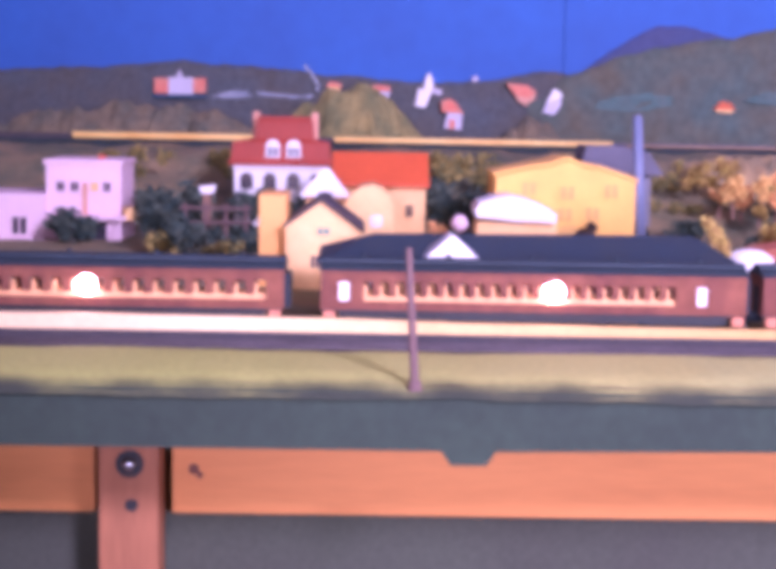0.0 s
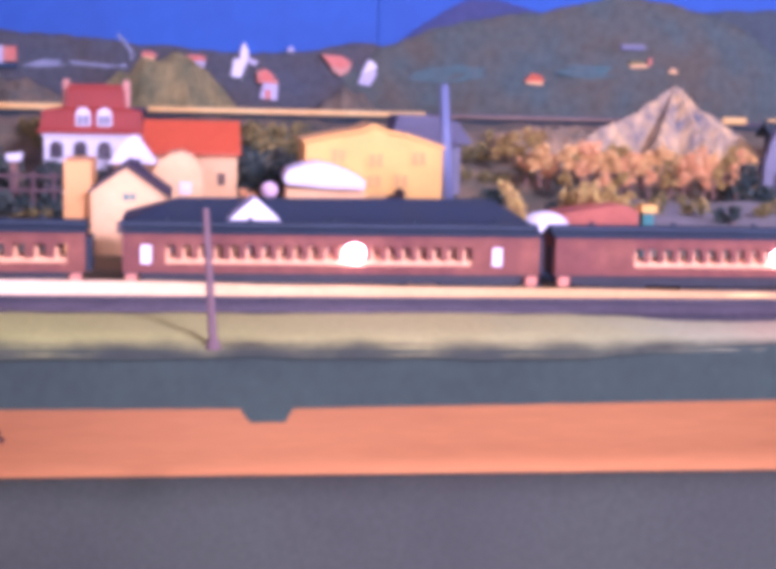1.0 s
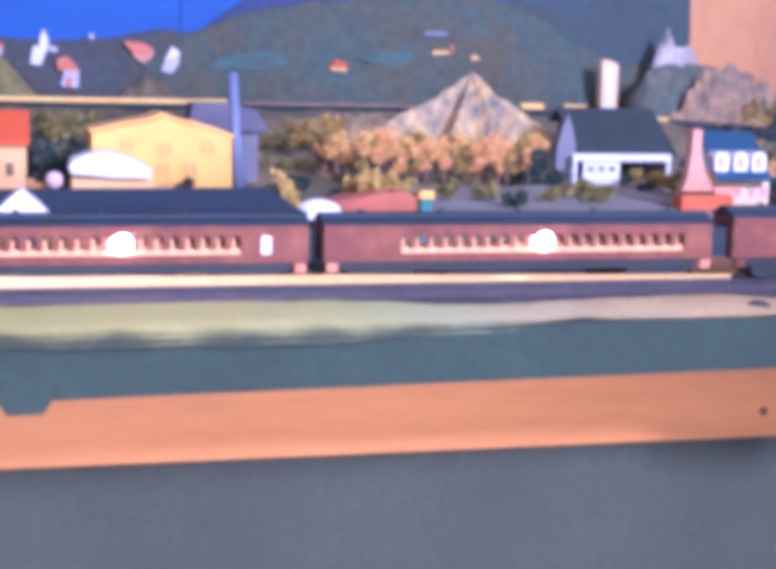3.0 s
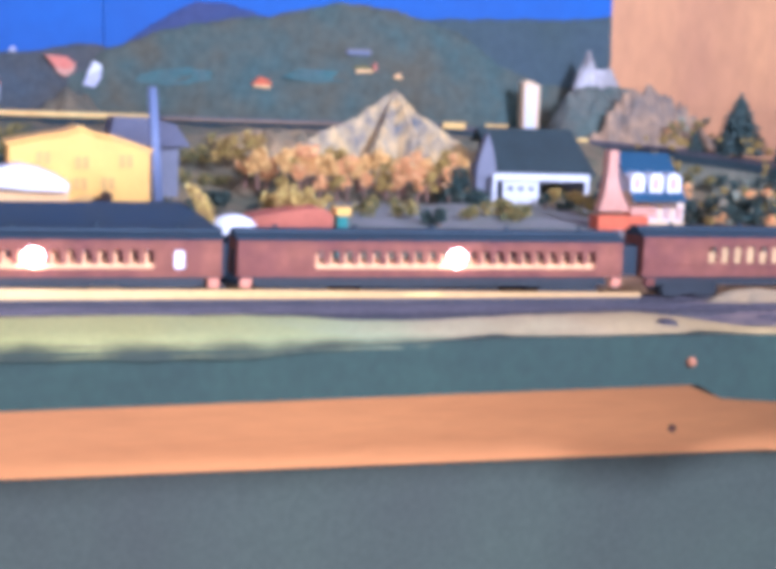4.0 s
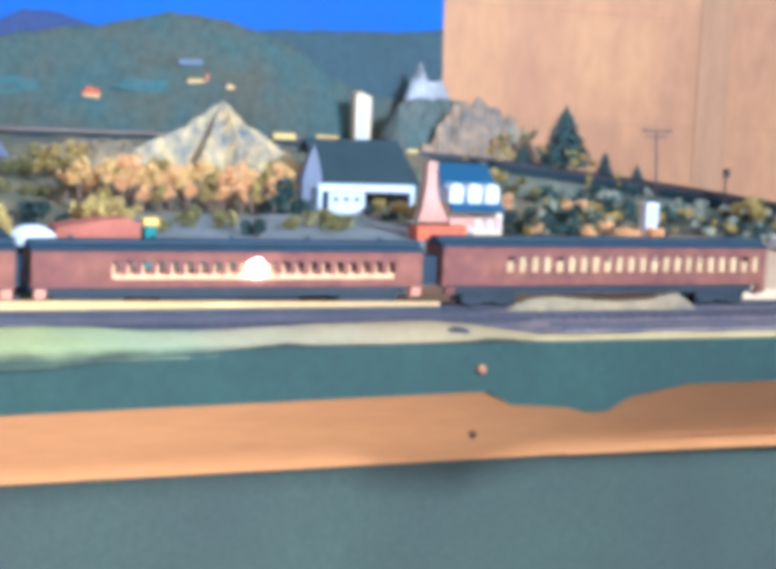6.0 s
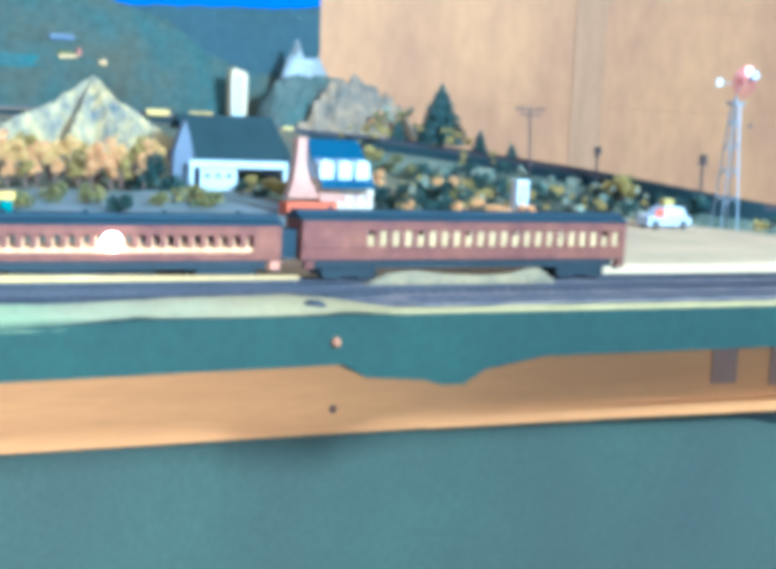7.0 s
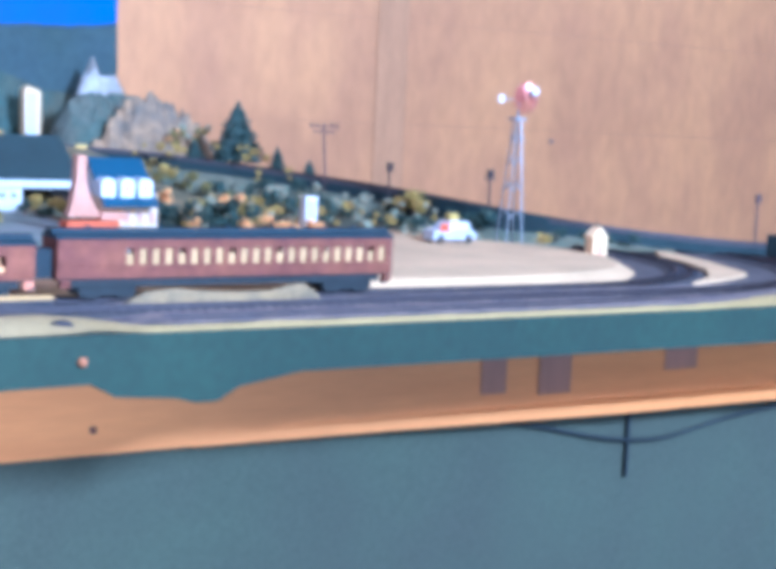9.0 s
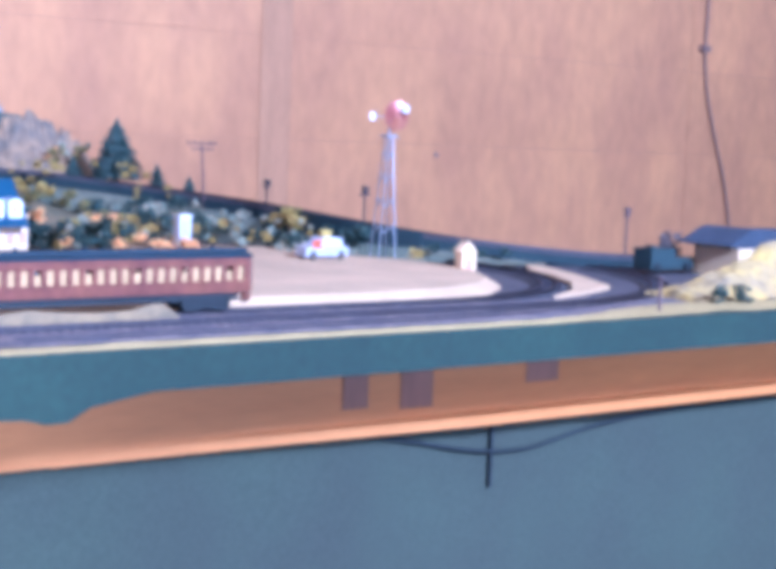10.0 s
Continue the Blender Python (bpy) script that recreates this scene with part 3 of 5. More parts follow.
for v in bm.verts:
    v.co *= 1 + 0.35 * wobble(v.co.x, v.co.y, v.co.z, 260)
bmesh.ops.scale(bm, vec=(1.5, 0.9, 1.3), verts=bm.verts)
bmesh.ops.translate(bm, vec=(0.273, -0.112, -0.0005), verts=bm.verts)
single("notch_lump", bm, TIE, "small dark lump standing in for the shadowed notch at the sand's end", "clod", smooth=True)
lot = [(0.3, 0.05), (0.8, 0.06)] + [(0.822 + 0.231 * math.sin(a), 0.29 - 0.223 * math.cos(a)) for a in np.linspace(0.08, 2.2, 20)] + [(0.98, 0.56), (0.8, 0.62), (0.62, 0.3), (0.3, 0.2)]
skirt = [(0.3, 0.03), (0.8, 0.042)] + [(0.822 + 0.251 * math.sin(a), 0.29 - 0.243 * math.cos(a)) for a in np.linspace(0.08, 2.2, 20)] + [(0.99, 0.57), (0.8, 0.63), (0.61, 0.3), (0.29, 0.2)]
bm = B()
hi, low = [bm.verts.new((*p, 0.0042)) for p in lot], [bm.verts.new((*p, -0.007)) for p in skirt]
bm.faces.new(hi)
for i in range(len(hi)):
    j = (i + 1) % len(hi)
    bm.faces.new((hi[i], low[i], low[j], hi[j]))
single("gravel_lot", bm, GRAVEL, "pale gravel lot inside the curve of the track", "ground", "structure")
wedge = [(0.838 + 0.326 * math.sin(a), 0.325 - 0.326 * math.cos(a)) for a in (0.45, 0.7, 0.95, 1.2, 1.4)] + [(1.215, 0.34), (1.226, 0.33), (1.188, 0.218), (1.128, 0.098), (1.108, 0.083), (1.048, 0.055), (0.988, 0.034)]
single("gravel_wedge", prism(B(), [(x + 0.011, y - 0.007) for x, y in wedge], -0.007, -0.0025, "z"), GRAVEL, "pale gravel wedge between two curved tracks", "ground", "structure")
single("grey_slope", sheet(B(), 0.2, 0.54, 40, 0.3, 0.72, 20, lambda x, y: 0.004 + max(0, y - 0.42) * 0.03 + 0.002 * wobble(x, y, 9, 30)), ASPHALT, "grey sloping meadow behind the train", "ground", "structure", smooth=True)


def mound(name, outline, y, deep, material, label, ridged=0.0, n=44):
    xs, zs = zip(*outline)

    def height(x, yy):
        f = max(0.0, 1 - abs((yy - y) / deep) ** 1.6)
        h = float(np.interp(x, xs, zs)) * f
        r = abs(wobble(x, yy, 1.7, 22)) + 0.5 * abs(wobble(x, yy, 4.2, 55))
        return h * (1 - ridged * r * 1.5 * (1 - 0.5 * f)) + 0.004 * wobble(x, yy, 8, 60)
    return single(name, sheet(B(), xs[0], xs[-1], int(n * 1.5), y - deep, y + deep, n, height), material, label, "hill", "structure", smooth=ridged == 0)


mound("ochre_hill", [(-0.4, 0.085), (-0.375, 0.13), (-0.345, 0.158), (-0.3, 0.182), (-0.255, 0.184), (-0.22, 0.152), (-0.185, 0.12), (-0.165, 0.08)], 1.16, 0.07, OCHRE, "ochre scrub-covered hill behind the viaduct", 0.22, 70)
mound("ochre_hill", [(-0.85, 0.1), (-0.72, 0.14), (-0.66, 0.147), (-0.6, 0.155), (-0.54, 0.149), (-0.5, 0.152), (-0.46, 0.136), (-0.42, 0.12), (-0.38, 0.09)], 1.17, 0.07, SCRUB_TAN, "low tan hill behind the viaduct", 0.22, 70)
mound("ochre_hill", [(-0.08, 0.09), (-0.055, 0.12), (-0.03, 0.147), (0.0, 0.135), (0.03, 0.09)], 1.16, 0.06, SCRUB_TAN, "small tan hill behind the viaduct", 0.22)
mound("ochre_hill", [(0.12, 0.04), (0.15, 0.092), (0.2, 0.1), (0.26, 0.095), (0.31, 0.05)], 0.93, 0.1, TAN_ROCK, "tan rocky knoll beside the plaster mountain", 0.3)
PEAK = (0.397, 0.95, 0.153)
RIDGES = [[PEAK, (0.345, 0.935, 0.117), (0.3, 0.915, 0.1), (0.262, 0.9, 0.08), (0.22, 0.88, 0.05)],
          [PEAK, (0.374, 0.905, 0.117), (0.35, 0.865, 0.084), (0.335, 0.82, 0.045)],
          [PEAK, (0.399, 0.905, 0.124), (0.404, 0.865, 0.095), (0.416, 0.81, 0.05)],
          [PEAK, (0.418, 0.93, 0.129), (0.45, 0.925, 0.107), (0.48, 0.91, 0.085), (0.53, 0.89, 0.045)],
          [PEAK, (0.425, 0.9, 0.112), (0.446, 0.86, 0.082), (0.465, 0.81, 0.045)], [PEAK, (0.4, 1.06, 0.07)]]


def crag(x, y):
    """Height of the mountain: the highest of its ridges, with steep gullies between them."""
    best = -0.01
    for line in RIDGES:
        for (ax, ay, az), (bx_, by_, bz) in zip(line, line[1:]):
            f = min(1.0, max(0.0, ((x - ax) * (bx_ - ax) + (y - ay) * (by_ - ay)) / ((bx_ - ax) ** 2 + (by_ - ay) ** 2)))
            far = math.hypot(x - ax - f * (bx_ - ax), y - ay - f * (by_ - ay))
            best = max(best, az + (bz - az) * f - 1.5 * far)
    return best + 0.0045 * wobble(x, y, 1, 60) + 0.003 * wobble(x, y, 5, 130) + 0.0018 * wobble(x, y, 8, 300)


single("rock_mountain", sheet(B(), 0.17, 0.58, 130, 0.78, 1.1, 90, crag), ROCK, "craggy plaster mountain with pale ridges and grey gullies", "hill", "structure")
mound("green_knoll", [(0.7, 0.04), (0.72, 0.12), (0.74, 0.155), (0.77, 0.176), (0.82, 0.181), (0.86, 0.17), (0.9, 0.13), (0.94, 0.06)], 1.15, 0.09, KNOLL, "dark green knoll in front of the backdrop's end", 0.18, 60)
mound("grey_rock", [(0.762, 0.12), (0.774, 0.19), (0.786, 0.216), (0.797, 0.23), (0.804, 0.226), (0.814, 0.211), (0.826, 0.216), (0.84, 0.213), (0.85, 0.196), (0.862, 0.16), (0.872, 0.11)], 1.2, 0.045, ROCK_GREY, "jagged pale grey rock summit in front of the backdrop", 0.2, 70)
mound("scrub_slope", [(0.726, 0.0457), (0.757, 0.0979), (0.788, 0.1396), (0.814, 0.1729), (0.84, 0.1854), (0.863, 0.1813), (0.887, 0.1667), (0.911, 0.1521), (0.934, 0.1312), (0.955, 0.1062), (0.981, 0.0874), (1.018, 0.0249)], 1.085, 0.05, SLOPE, "tan and green scrub slope behind the descending track", 0.75, 90)
mound("yellow_rock", [(1.1, -0.008), (1.106, 0.006), (1.13, 0.014), (1.168, 0.027), (1.2, 0.037), (1.24, 0.056), (1.28, 0.07), (1.4, 0.085), (1.7, 0.06)], -0.04, 0.042, ROCK_YELLOW, "rough yellow rock cutting beside the track", 0.3, 60)

single("yard_grit", sheet(B(), 0.31, 1.3, 200, -0.118, 0.003, 26, lambda x, y: -0.0021 + 0.0005 * wobble(x, y, 1, 60) - 0.004 * max(0.0, 1 - (x - 0.31) / 0.05) - 0.5 * max(0.0, -0.108 - y)), MAUVE_GRIT, "mauve-brown grit strewn between the rails", "ground", "structure")

bank_x, bank_z = zip(*[(0.352, -0.006), (0.366, 0.002), (0.378, 0.0075), (0.4, 0.0098), (0.43, 0.0072), (0.455, 0.0058), (0.485, 0.006), (0.507, 0.0105), (0.518, 0.0112), (0.528, 0.005), (0.54, -0.006)])
single("sand_bank", sheet(B(), 0.352, 0.54, 60, -0.0115, -0.0012, 10, lambda x, y: -0.006 + (float(np.interp(x, bank_x, bank_z)) + 0.005) * max(0.0, 1 - abs((y + 0.0058) / 0.006) ** 4) + 0.0006 * wobble(x, y, 3, 120)), PALE_SAND, "low bank of pale sand beside the last coach", "ground", "structure", smooth=True)

# ---- tracks ----


def sweep(bm, path, section):
    """Draws a closed section of (sideways, up) along a path."""
    rows = []
    for i, p in enumerate(path):
        d = path[min(i + 1, len(path) - 1)] - path[max(i - 1, 0)]
        side = np.array([-d[1], d[0], 0]) / math.hypot(d[0], d[1])
        rows.append([bm.verts.new(p + side * a + np.array([0, 0, b])) for a, b in section])
    n = len(section)
    for a, b in zip(rows, rows[1:]):
        for i in range(n):
            bm.faces.new((a[i], b[i], b[(i + 1) % n], a[(i + 1) % n]))
    bm.faces.new(rows[0]), bm.faces.new(rows[-1][::-1])
    return bm


def rect(a0, a1, b0, b1):
    return [(a0, b0), (a1, b0), (a1, b1), (a0, b1)]


def track(points, label, rail, bed=None, bed_section=None):
    """A railway track whose rail tops run along the points."""
    path = smooth_path(points)
    t = thing("track", tuple(path[0]), label, "track", "tracks of the layout")
    if bed:
        part("roadbed", sweep(B(), path, bed_section or [(-0.022, -0.0065), (0.022, -0.0065), (0.016, -0.0028), (-0.016, -0.0028)]), bed, t)
    for a in (-0.00865, 0.00865):
        part("rail", sweep(B(), path, rect(a - 0.0005, a + 0.0005, -0.0022, 0)), rail, t)
    near, bm = bed is not None and bed_section is None, B()
    tie = bpy.data.meshes.new("tie")
    box(bm, -0.002, 0.002, -0.015, 0.015, -0.003, -0.0021)
    bm.to_mesh(tie)
    bm.free()
    tie.materials.append(TIE)
    bm = B()
    for i in range(1, len(path) - 1):
        c, d = path[i], path[i + 1] - path[i - 1]
        if near and -0.72 < c[0] < 1.5:
            ob = new("tie", tie)
            ob.parent = t
            ob.matrix_basis = Matrix.Translation(Vector(c - path[0])) @ Matrix.Rotation(math.atan2(d[1], d[0]), 4, "Z")
            continue
        u = d / np.linalg.norm(d)
        side = np.array([-u[1], u[0], 0])
        vs = [bm.verts.new(c + u * a + side * b + np.array([0, 0, h])) for h in (-0.003, -0.0021) for a, b in ((-0.002, -0.015), (0.002, -0.015), (0.002, 0.015), (-0.002, 0.015))]
        for f in ((4, 5, 6, 7), (0, 1, 5, 4), (1, 2, 6, 5), (2, 3, 7, 6), (3, 0, 4, 7)):
            bm.faces.new([vs[k] for k in f])
    if bm.verts:
        tagged(part("far_tie", bm, TIE, t), kind="stuff")
    return t


arc = [(0.85 + 0.3 * math.sin(a), 0.317 - 0.3 * math.cos(a), 0.0) for a in np.linspace(0.1, 1.6, 12)]
track([(-1.7, 0.017, 0), (0.85, 0.017, 0)] + arc + [(1.14, 0.4, 0.0)], "main track with nickel rails under the passenger train", RAIL, ROADBED)
track([(-1.7, -0.039, 0.0005), (0.95, -0.039, 0.0005)] + [(0.95 + 0.345 * math.sin(a), 0.306 - 0.345 * math.cos(a), 0.0005) for a in np.linspace(0.1, 1.5, 12)], "front track with nickel rails on dark roadbed", RAIL, ROADBED)
track([(0.36, -0.09, -0.0005), (0.7, -0.088, -0.0005), (0.85, -0.078, -0.0005), (1.0, -0.045, -0.0005), (1.1, -0.01, -0.0005)], "outer track beside the table's front edge", RAIL, BALLAST)
DOWN = [(-1.7, 1.08, 0.103), (0.55, 1.08, 0.103), (0.676, 1.06, 0.09), (0.815, 1.01, 0.084), (0.91, 0.94, 0.075), (0.989, 0.85, 0.064), (1.045, 0.72, 0.055), (1.075, 0.6, 0.046), (1.1, 0.5, 0.038),
        (1.14, 0.433, 0.031), (1.22, 0.38, 0.02), (1.36, 0.32, 0.009), (1.6, 0.27, 0.003), (2.4, 0.22, 0.002)]
track(DOWN, "elevated back track descending round the end curve", RAIL, BALLAST, rect(-0.02, 0.02, -0.006, -0.0028))
via = thing("viaduct", (0, 1.08, 0.05), "dark girder viaduct with gilt side boards under the back track", "viaduct")
way = smooth_path(DOWN)
part("girder", sweep(B(), way, rect(-0.023, 0.023, -0.0185, -0.0065)), GIRDER, via)
for x0, x1, h in ((-0.66, -0.375, 0.008), (-0.305, 0.075, 0.007), (0.095, 0.4, 0.003), (0.505, 0.54, 0.009), (0.572, 0.607, 0.008)):
    part("side_board", box(B(), x0, x1, 1.051, 1.055, 0.0985, 0.0985 + h), DULL_GILT if x0 == 0.095 else GILT, via, "gilt side board", bevel=0.0008)
part("side_board", box(B(), 0.706, 0.724, 1.019, 1.0215, 0.0855, 0.0905), GILT, via, "gilt side board", bevel=0.0008)
for i in range(40, len(way) - 90, 14):
    x, y, z = way[i]
    if z > 0.02 and x > 0.72:
        part("pier", box(B(), x - 0.004, x + 0.004, y - 0.01, y + 0.01, 0.0, z - 0.0185), GIRDER, via)

bend = np.array([p for p in way if 1.06 < p[0] < 1.15])
part("retaining_wall", sweep(B(), bend, rect(-0.032, -0.0235, -0.05, 0.002)), GIRDER, via, "dark blue-green retaining wall")

# platform strip before the train
plat = thing("platform", (-0.6, -0.012, 0), "bright cream platform edge beside the standing train", "platform")
part("footing", box(B(), -1.2, 0.302, -0.0128, -0.0075, -0.0062, 0.0034), ROADBED, plat, "dark footing")
part("kerb", prism(B(), [(-1.2, 0.0034), (0.302, 0.0034), (0.302, 0.0062), (0.16, 0.0072), (0.02, 0.0092), (-0.1, 0.0098), (-0.2, 0.0106), (-0.27, 0.0124), (-0.42, 0.0132), (-1.2, 0.0132)], -0.0135, -0.0075), KERB, plat, "cream to gold paint, glare painted in at the left", bevel=0.0006)
# a flat gilt lens stands in for the hot glint on the kerb
bm = ball(B(), (0.0, 0.0, 0.0), 0.0022, 0.8, 14)
bmesh.ops.scale(bm, vec=(8, 0.4, 0.8), verts=bm.verts)
bmesh.ops.translate(bm, vec=(0.132, -0.0132, 0.0056), verts=bm.verts)
part("glint_spot", bm, GILT, plat, "gilt spot painted in for a hot glint", smooth=True)

# cables under the table, brackets behind the fascia, a brass tack
cb = thing("sagging_cable", (0.89, 0.005, -0.16), "thin dark cable sagging under the beam", "cable")
bm, pts = B(), [(0.73, -0.0065, -0.1215), (0.784, -0.0068, -0.1315), (0.846, -0.0068, -0.1455), (0.895, -0.0068, -0.1525), (0.94, -0.0068, -0.1535), (0.985, -0.0068, -0.1445), (1.032, -0.0068, -0.1365), (1.102, -0.0068, -0.1305), (1.24, -0.0068, -0.1275), (1.6, -0.0068, -0.13)]
tube(bm, [tuple(p) for p in smooth_path(pts, 0.01, 4)], 0.0018)
part("cable", bm, STEEL, cb)
part("hanger", box(B(), 0.8865, 0.8897, -0.0074, -0.0048, -0.188, -0.119), STEEL, cb)
for x0, x1, z in ((0.702, 0.73, -0.094), (0.768, 0.806, -0.098), (0.925, 0.968, -0.083)):
    single("beam_block", box(B(), x0, x1, -0.0125, -0.009, z, -0.0315), BLOCK_WOOD, "thin brown block, darker than the pine beam", "block", "structure", bevel=0.001)
single("tack", ball(B(), (0.274, -0.1465, -0.0205), 0.0034, n=12), LEG_WOOD, "round dull brown tack on the table edge", "tack")

# planted embankment below the descending track
bm, rows = B(), []
for i, p in enumerate(way):
    if 0.72 < p[0] < 1.3 and p[2] > 0.016:
        d = way[i + 1] - way[i - 1]
        side = np.array([-d[1], d[0], 0]) / math.hypot(d[0], d[1])
        top = p[2] - 0.018
        rows.append([bm.verts.new(p * np.array([1, 1, 0]) + side * a + np.array([0, 0, z + 0.004 * wobble(p[0], p[1], a * 20, 50)])) for a, z in ((-0.055, -0.004), (-0.038, top * 0.55), (-0.021, top), (0.021, top), (0.032, top * 0.5), (0.042, -0.004))])
for a, b in zip(rows, rows[1:]):
    for i in range(5):
        bm.faces.new((a[i], b[i], b[i + 1], a[i + 1]))
single("embankment", bm, MIXED_GREEN, "mottled planted embankment below the descending track", "embankment", "structure", smooth=True)

# ---- the passenger train ----


def coach(x0, x1, windows, doors, blank, bulb, label, lit=True, lift=0.0, gap=0.004):
    """A heavyweight coach standing on the main track; windows: (from, to, count)."""
    y0, y1, c = 0.0, 0.034, 0.5 * (x0 + x1)
    k = thing("passenger_coach", (c, 0.017, 0), label, "coach", "coaches of the train")
    lo, sill, head, top = 0.0166, 0.0225 + lift, 0.035 + lift, 0.0425 + lift
    wa, wb, n = windows
    holes = [(wa + (wb - wa) * (i + 0.22) / n, wa + (wb - wa) * (i + 0.8) / n) for i in range(n)] + [(d - 0.0035, d + 0.0035) for d in doors]
    holes.sort()
    for y, name in ((y0, "side"), (y1 - 0.0012, "side")):
        bm = B()
        box(bm, x0, x1, y, y + 0.0012, lo, sill)
        box(bm, x0, x1, y, y + 0.0012, head, top)
        last = x0
        for a, b in holes + [(x1, x1)]:
            if a - last > 1e-4:
                ends = a - last > (wb - wa) / n * 0.6
                box(bm, last, a, y, y + 0.0012, sill if ends or not lit else sill + 0.0034, head)
            last = b
        part(name, bm, MAROON, k)
    for y in (y0 - 0.0006, y1):
        part("belt_rail", box(B(), x0, x1, y, y + 0.0006, sill - 0.0016, sill - 0.0008), MAROON, k)
        part("letter_board", box(B(), x0, x1, y, y + 0.0006, head + 0.0016, head + 0.0052), MAROON, k)
    for x in (x0, x1 - 0.0012):
        end = part("end_wall", box(B(), x, x + 0.0012, y0 + 0.0012, y1 - 0.0012, lo, top), MAROON, k)
        part("end_door", box(B(), x - 0.0005 if x == x0 else x + 0.0012, x if x == x0 else x + 0.0017, 0.012, 0.022, lo, head), DARK_GAP, end)
    part("bellows", box(B(), x1, x1 + gap, 0.006, 0.028, lo, head + 0.004), DARK_GAP, k)
    arch = [(y0 - 0.0012, top), (y0 + 0.002, top + 0.0026), (0.0095, top + 0.0042), (0.0095, top + 0.0066), (0.017, top + 0.0076), (0.0245, top + 0.0066), (0.0245, top + 0.0042), (y1 - 0.002, top + 0.0026), (y1 + 0.0012, top)]
    part("roof", prism(B(), arch, x0 - 0.001, x1 + 0.001, "x"), ROOF_BLACK, k)
    for i in range(5):
        x = x0 + (x1 - x0) * (i + 0.5) / 5
        part("roof_vent", rod(B(), (x, 0.017, top + 0.007), (x, 0.017, top + 0.0095), 0.0018, n=8), ROOF_BLACK, k)
    part("floor_pan", box(B(), x0 + 0.001, x1 - 0.001, y0 + 0.0012, y1 - 0.0012, lo - 0.0012, lo), STEEL, k)
    part("side_sill", box(B(), x0 + 0.012, x1 - 0.012, 0.002, 0.0042, 0.0098, lo), STEEL, k)
    part("underframe", box(B(), c - 0.055, c + 0.05, 0.006, 0.028, 0.006 if lit else 0.0115, lo - 0.0012), STEEL, k)
    if lit:
        part("battery_box", box(B(), c - 0.03, c + 0.002, 0.0045, 0.009, 0.0045, lo - 0.0012), STEEL, k, bevel=0.0006)
    for i, (a, b) in enumerate(holes):
        door = b - a < 0.0071 and any(abs(0.5 * (a + b) - d) < 1e-5 for d in doors)
        if door:
            part("door_blind", box(B(), a, b, 0.0016, 0.0022, sill, head), WHITE, k, "white door window")
        elif not lit:
            drop = head - (0.0 if i % 4 else 0.004)
            part("blind", box(B(), a + 0.0005, b - 0.0003, 0.0016, 0.0022, sill, drop), CREAM_SHADE, k, "drawn cream blind")
    if lit:
        part("bench", box(B(), wa, wb, 0.0025, 0.007, lo, sill + 0.0036), SEAT, k, "pale bench along the windows")
        for a, b in holes:
            if a > wa - 0.001 and b < wb + 0.001:
                part("seat_back", box(B(), a + 0.0002, a + 0.0022, 0.003, 0.012, sill + 0.003, head - 0.0022), SEAT, k)
        part("bench", box(B(), wa, wb, 0.026, 0.0305, lo, sill + 0.0034), SEAT, k)
    if bulb:
        part("bulb", ball(B(), (bulb, 0.0015, 0.0305), 0.0063, 0.95, 20), BULB, k, "glowing interior lamp bulb", smooth=True)
    for x in (x0 + 0.042, x1 - 0.042):
        frame_side = [(x - 0.022, lo - 0.002), (x - 0.024, 0.0055), (x - 0.0205, 0.0016), (x - 0.008, 0.0012), (x - 0.006, 0.003), (x + 0.006, 0.003), (x + 0.008, 0.0012), (x + 0.0205, 0.0016), (x + 0.024, 0.0055), (x + 0.022, lo - 0.002)]
        truck = part("truck", box(prism(prism(B(), frame_side, 0.0035, 0.006), frame_side, 0.028, 0.0305), x - 0.004, x + 0.004, 0.006, 0.028, 0.005, lo - 0.0013), STEEL, k)
        for dx in (-0.0135, 0.0135):
            for y in (0.0075, 0.0245):
                part("wheel", rod(B(), (x + dx, y, 0.0054), (x + dx, y + 0.002, 0.0054), 0.0054, n=18), STEEL, truck)
    for x in (x0 + 0.002, x1 - 0.0095):
        part("end_step", box(box(B(), x, x + 0.0075, -0.003, 0.002, lo - 0.004, lo - 0.001), x, x + 0.0075, -0.0016, 0.003, lo - 0.007, lo - 0.004), STEP if lit else MAROON, k, "coral end steps" if lit else "")
    part("coupler", box(B(), x1, x1 + 0.006, 0.0155, 0.0185, 0.006, 0.0095), STEEL, k)
    return k


coach(-0.6, -0.315, (-0.575, -0.324, 19), (), 0, -0.444, "maroon passenger coach, lit inside, with a black roof")
coach(-0.291, -0.0115, (-0.265, -0.056, 20), (-0.2755, -0.0405), 0, -0.138, "maroon passenger coach with white door windows, lit inside")
coach(-0.0005, 0.292, (0.053, 0.272, 21), (), 1, 0.161, "maroon combine coach with a blank baggage end, lit inside", gap=0.0145)
coach(0.309, 0.608, (0.362, 0.603, 22), (), 1, None, "maroon combine coach at the train's end with drawn blinds", lit=False, lift=0.0045)

# ---- houses ----


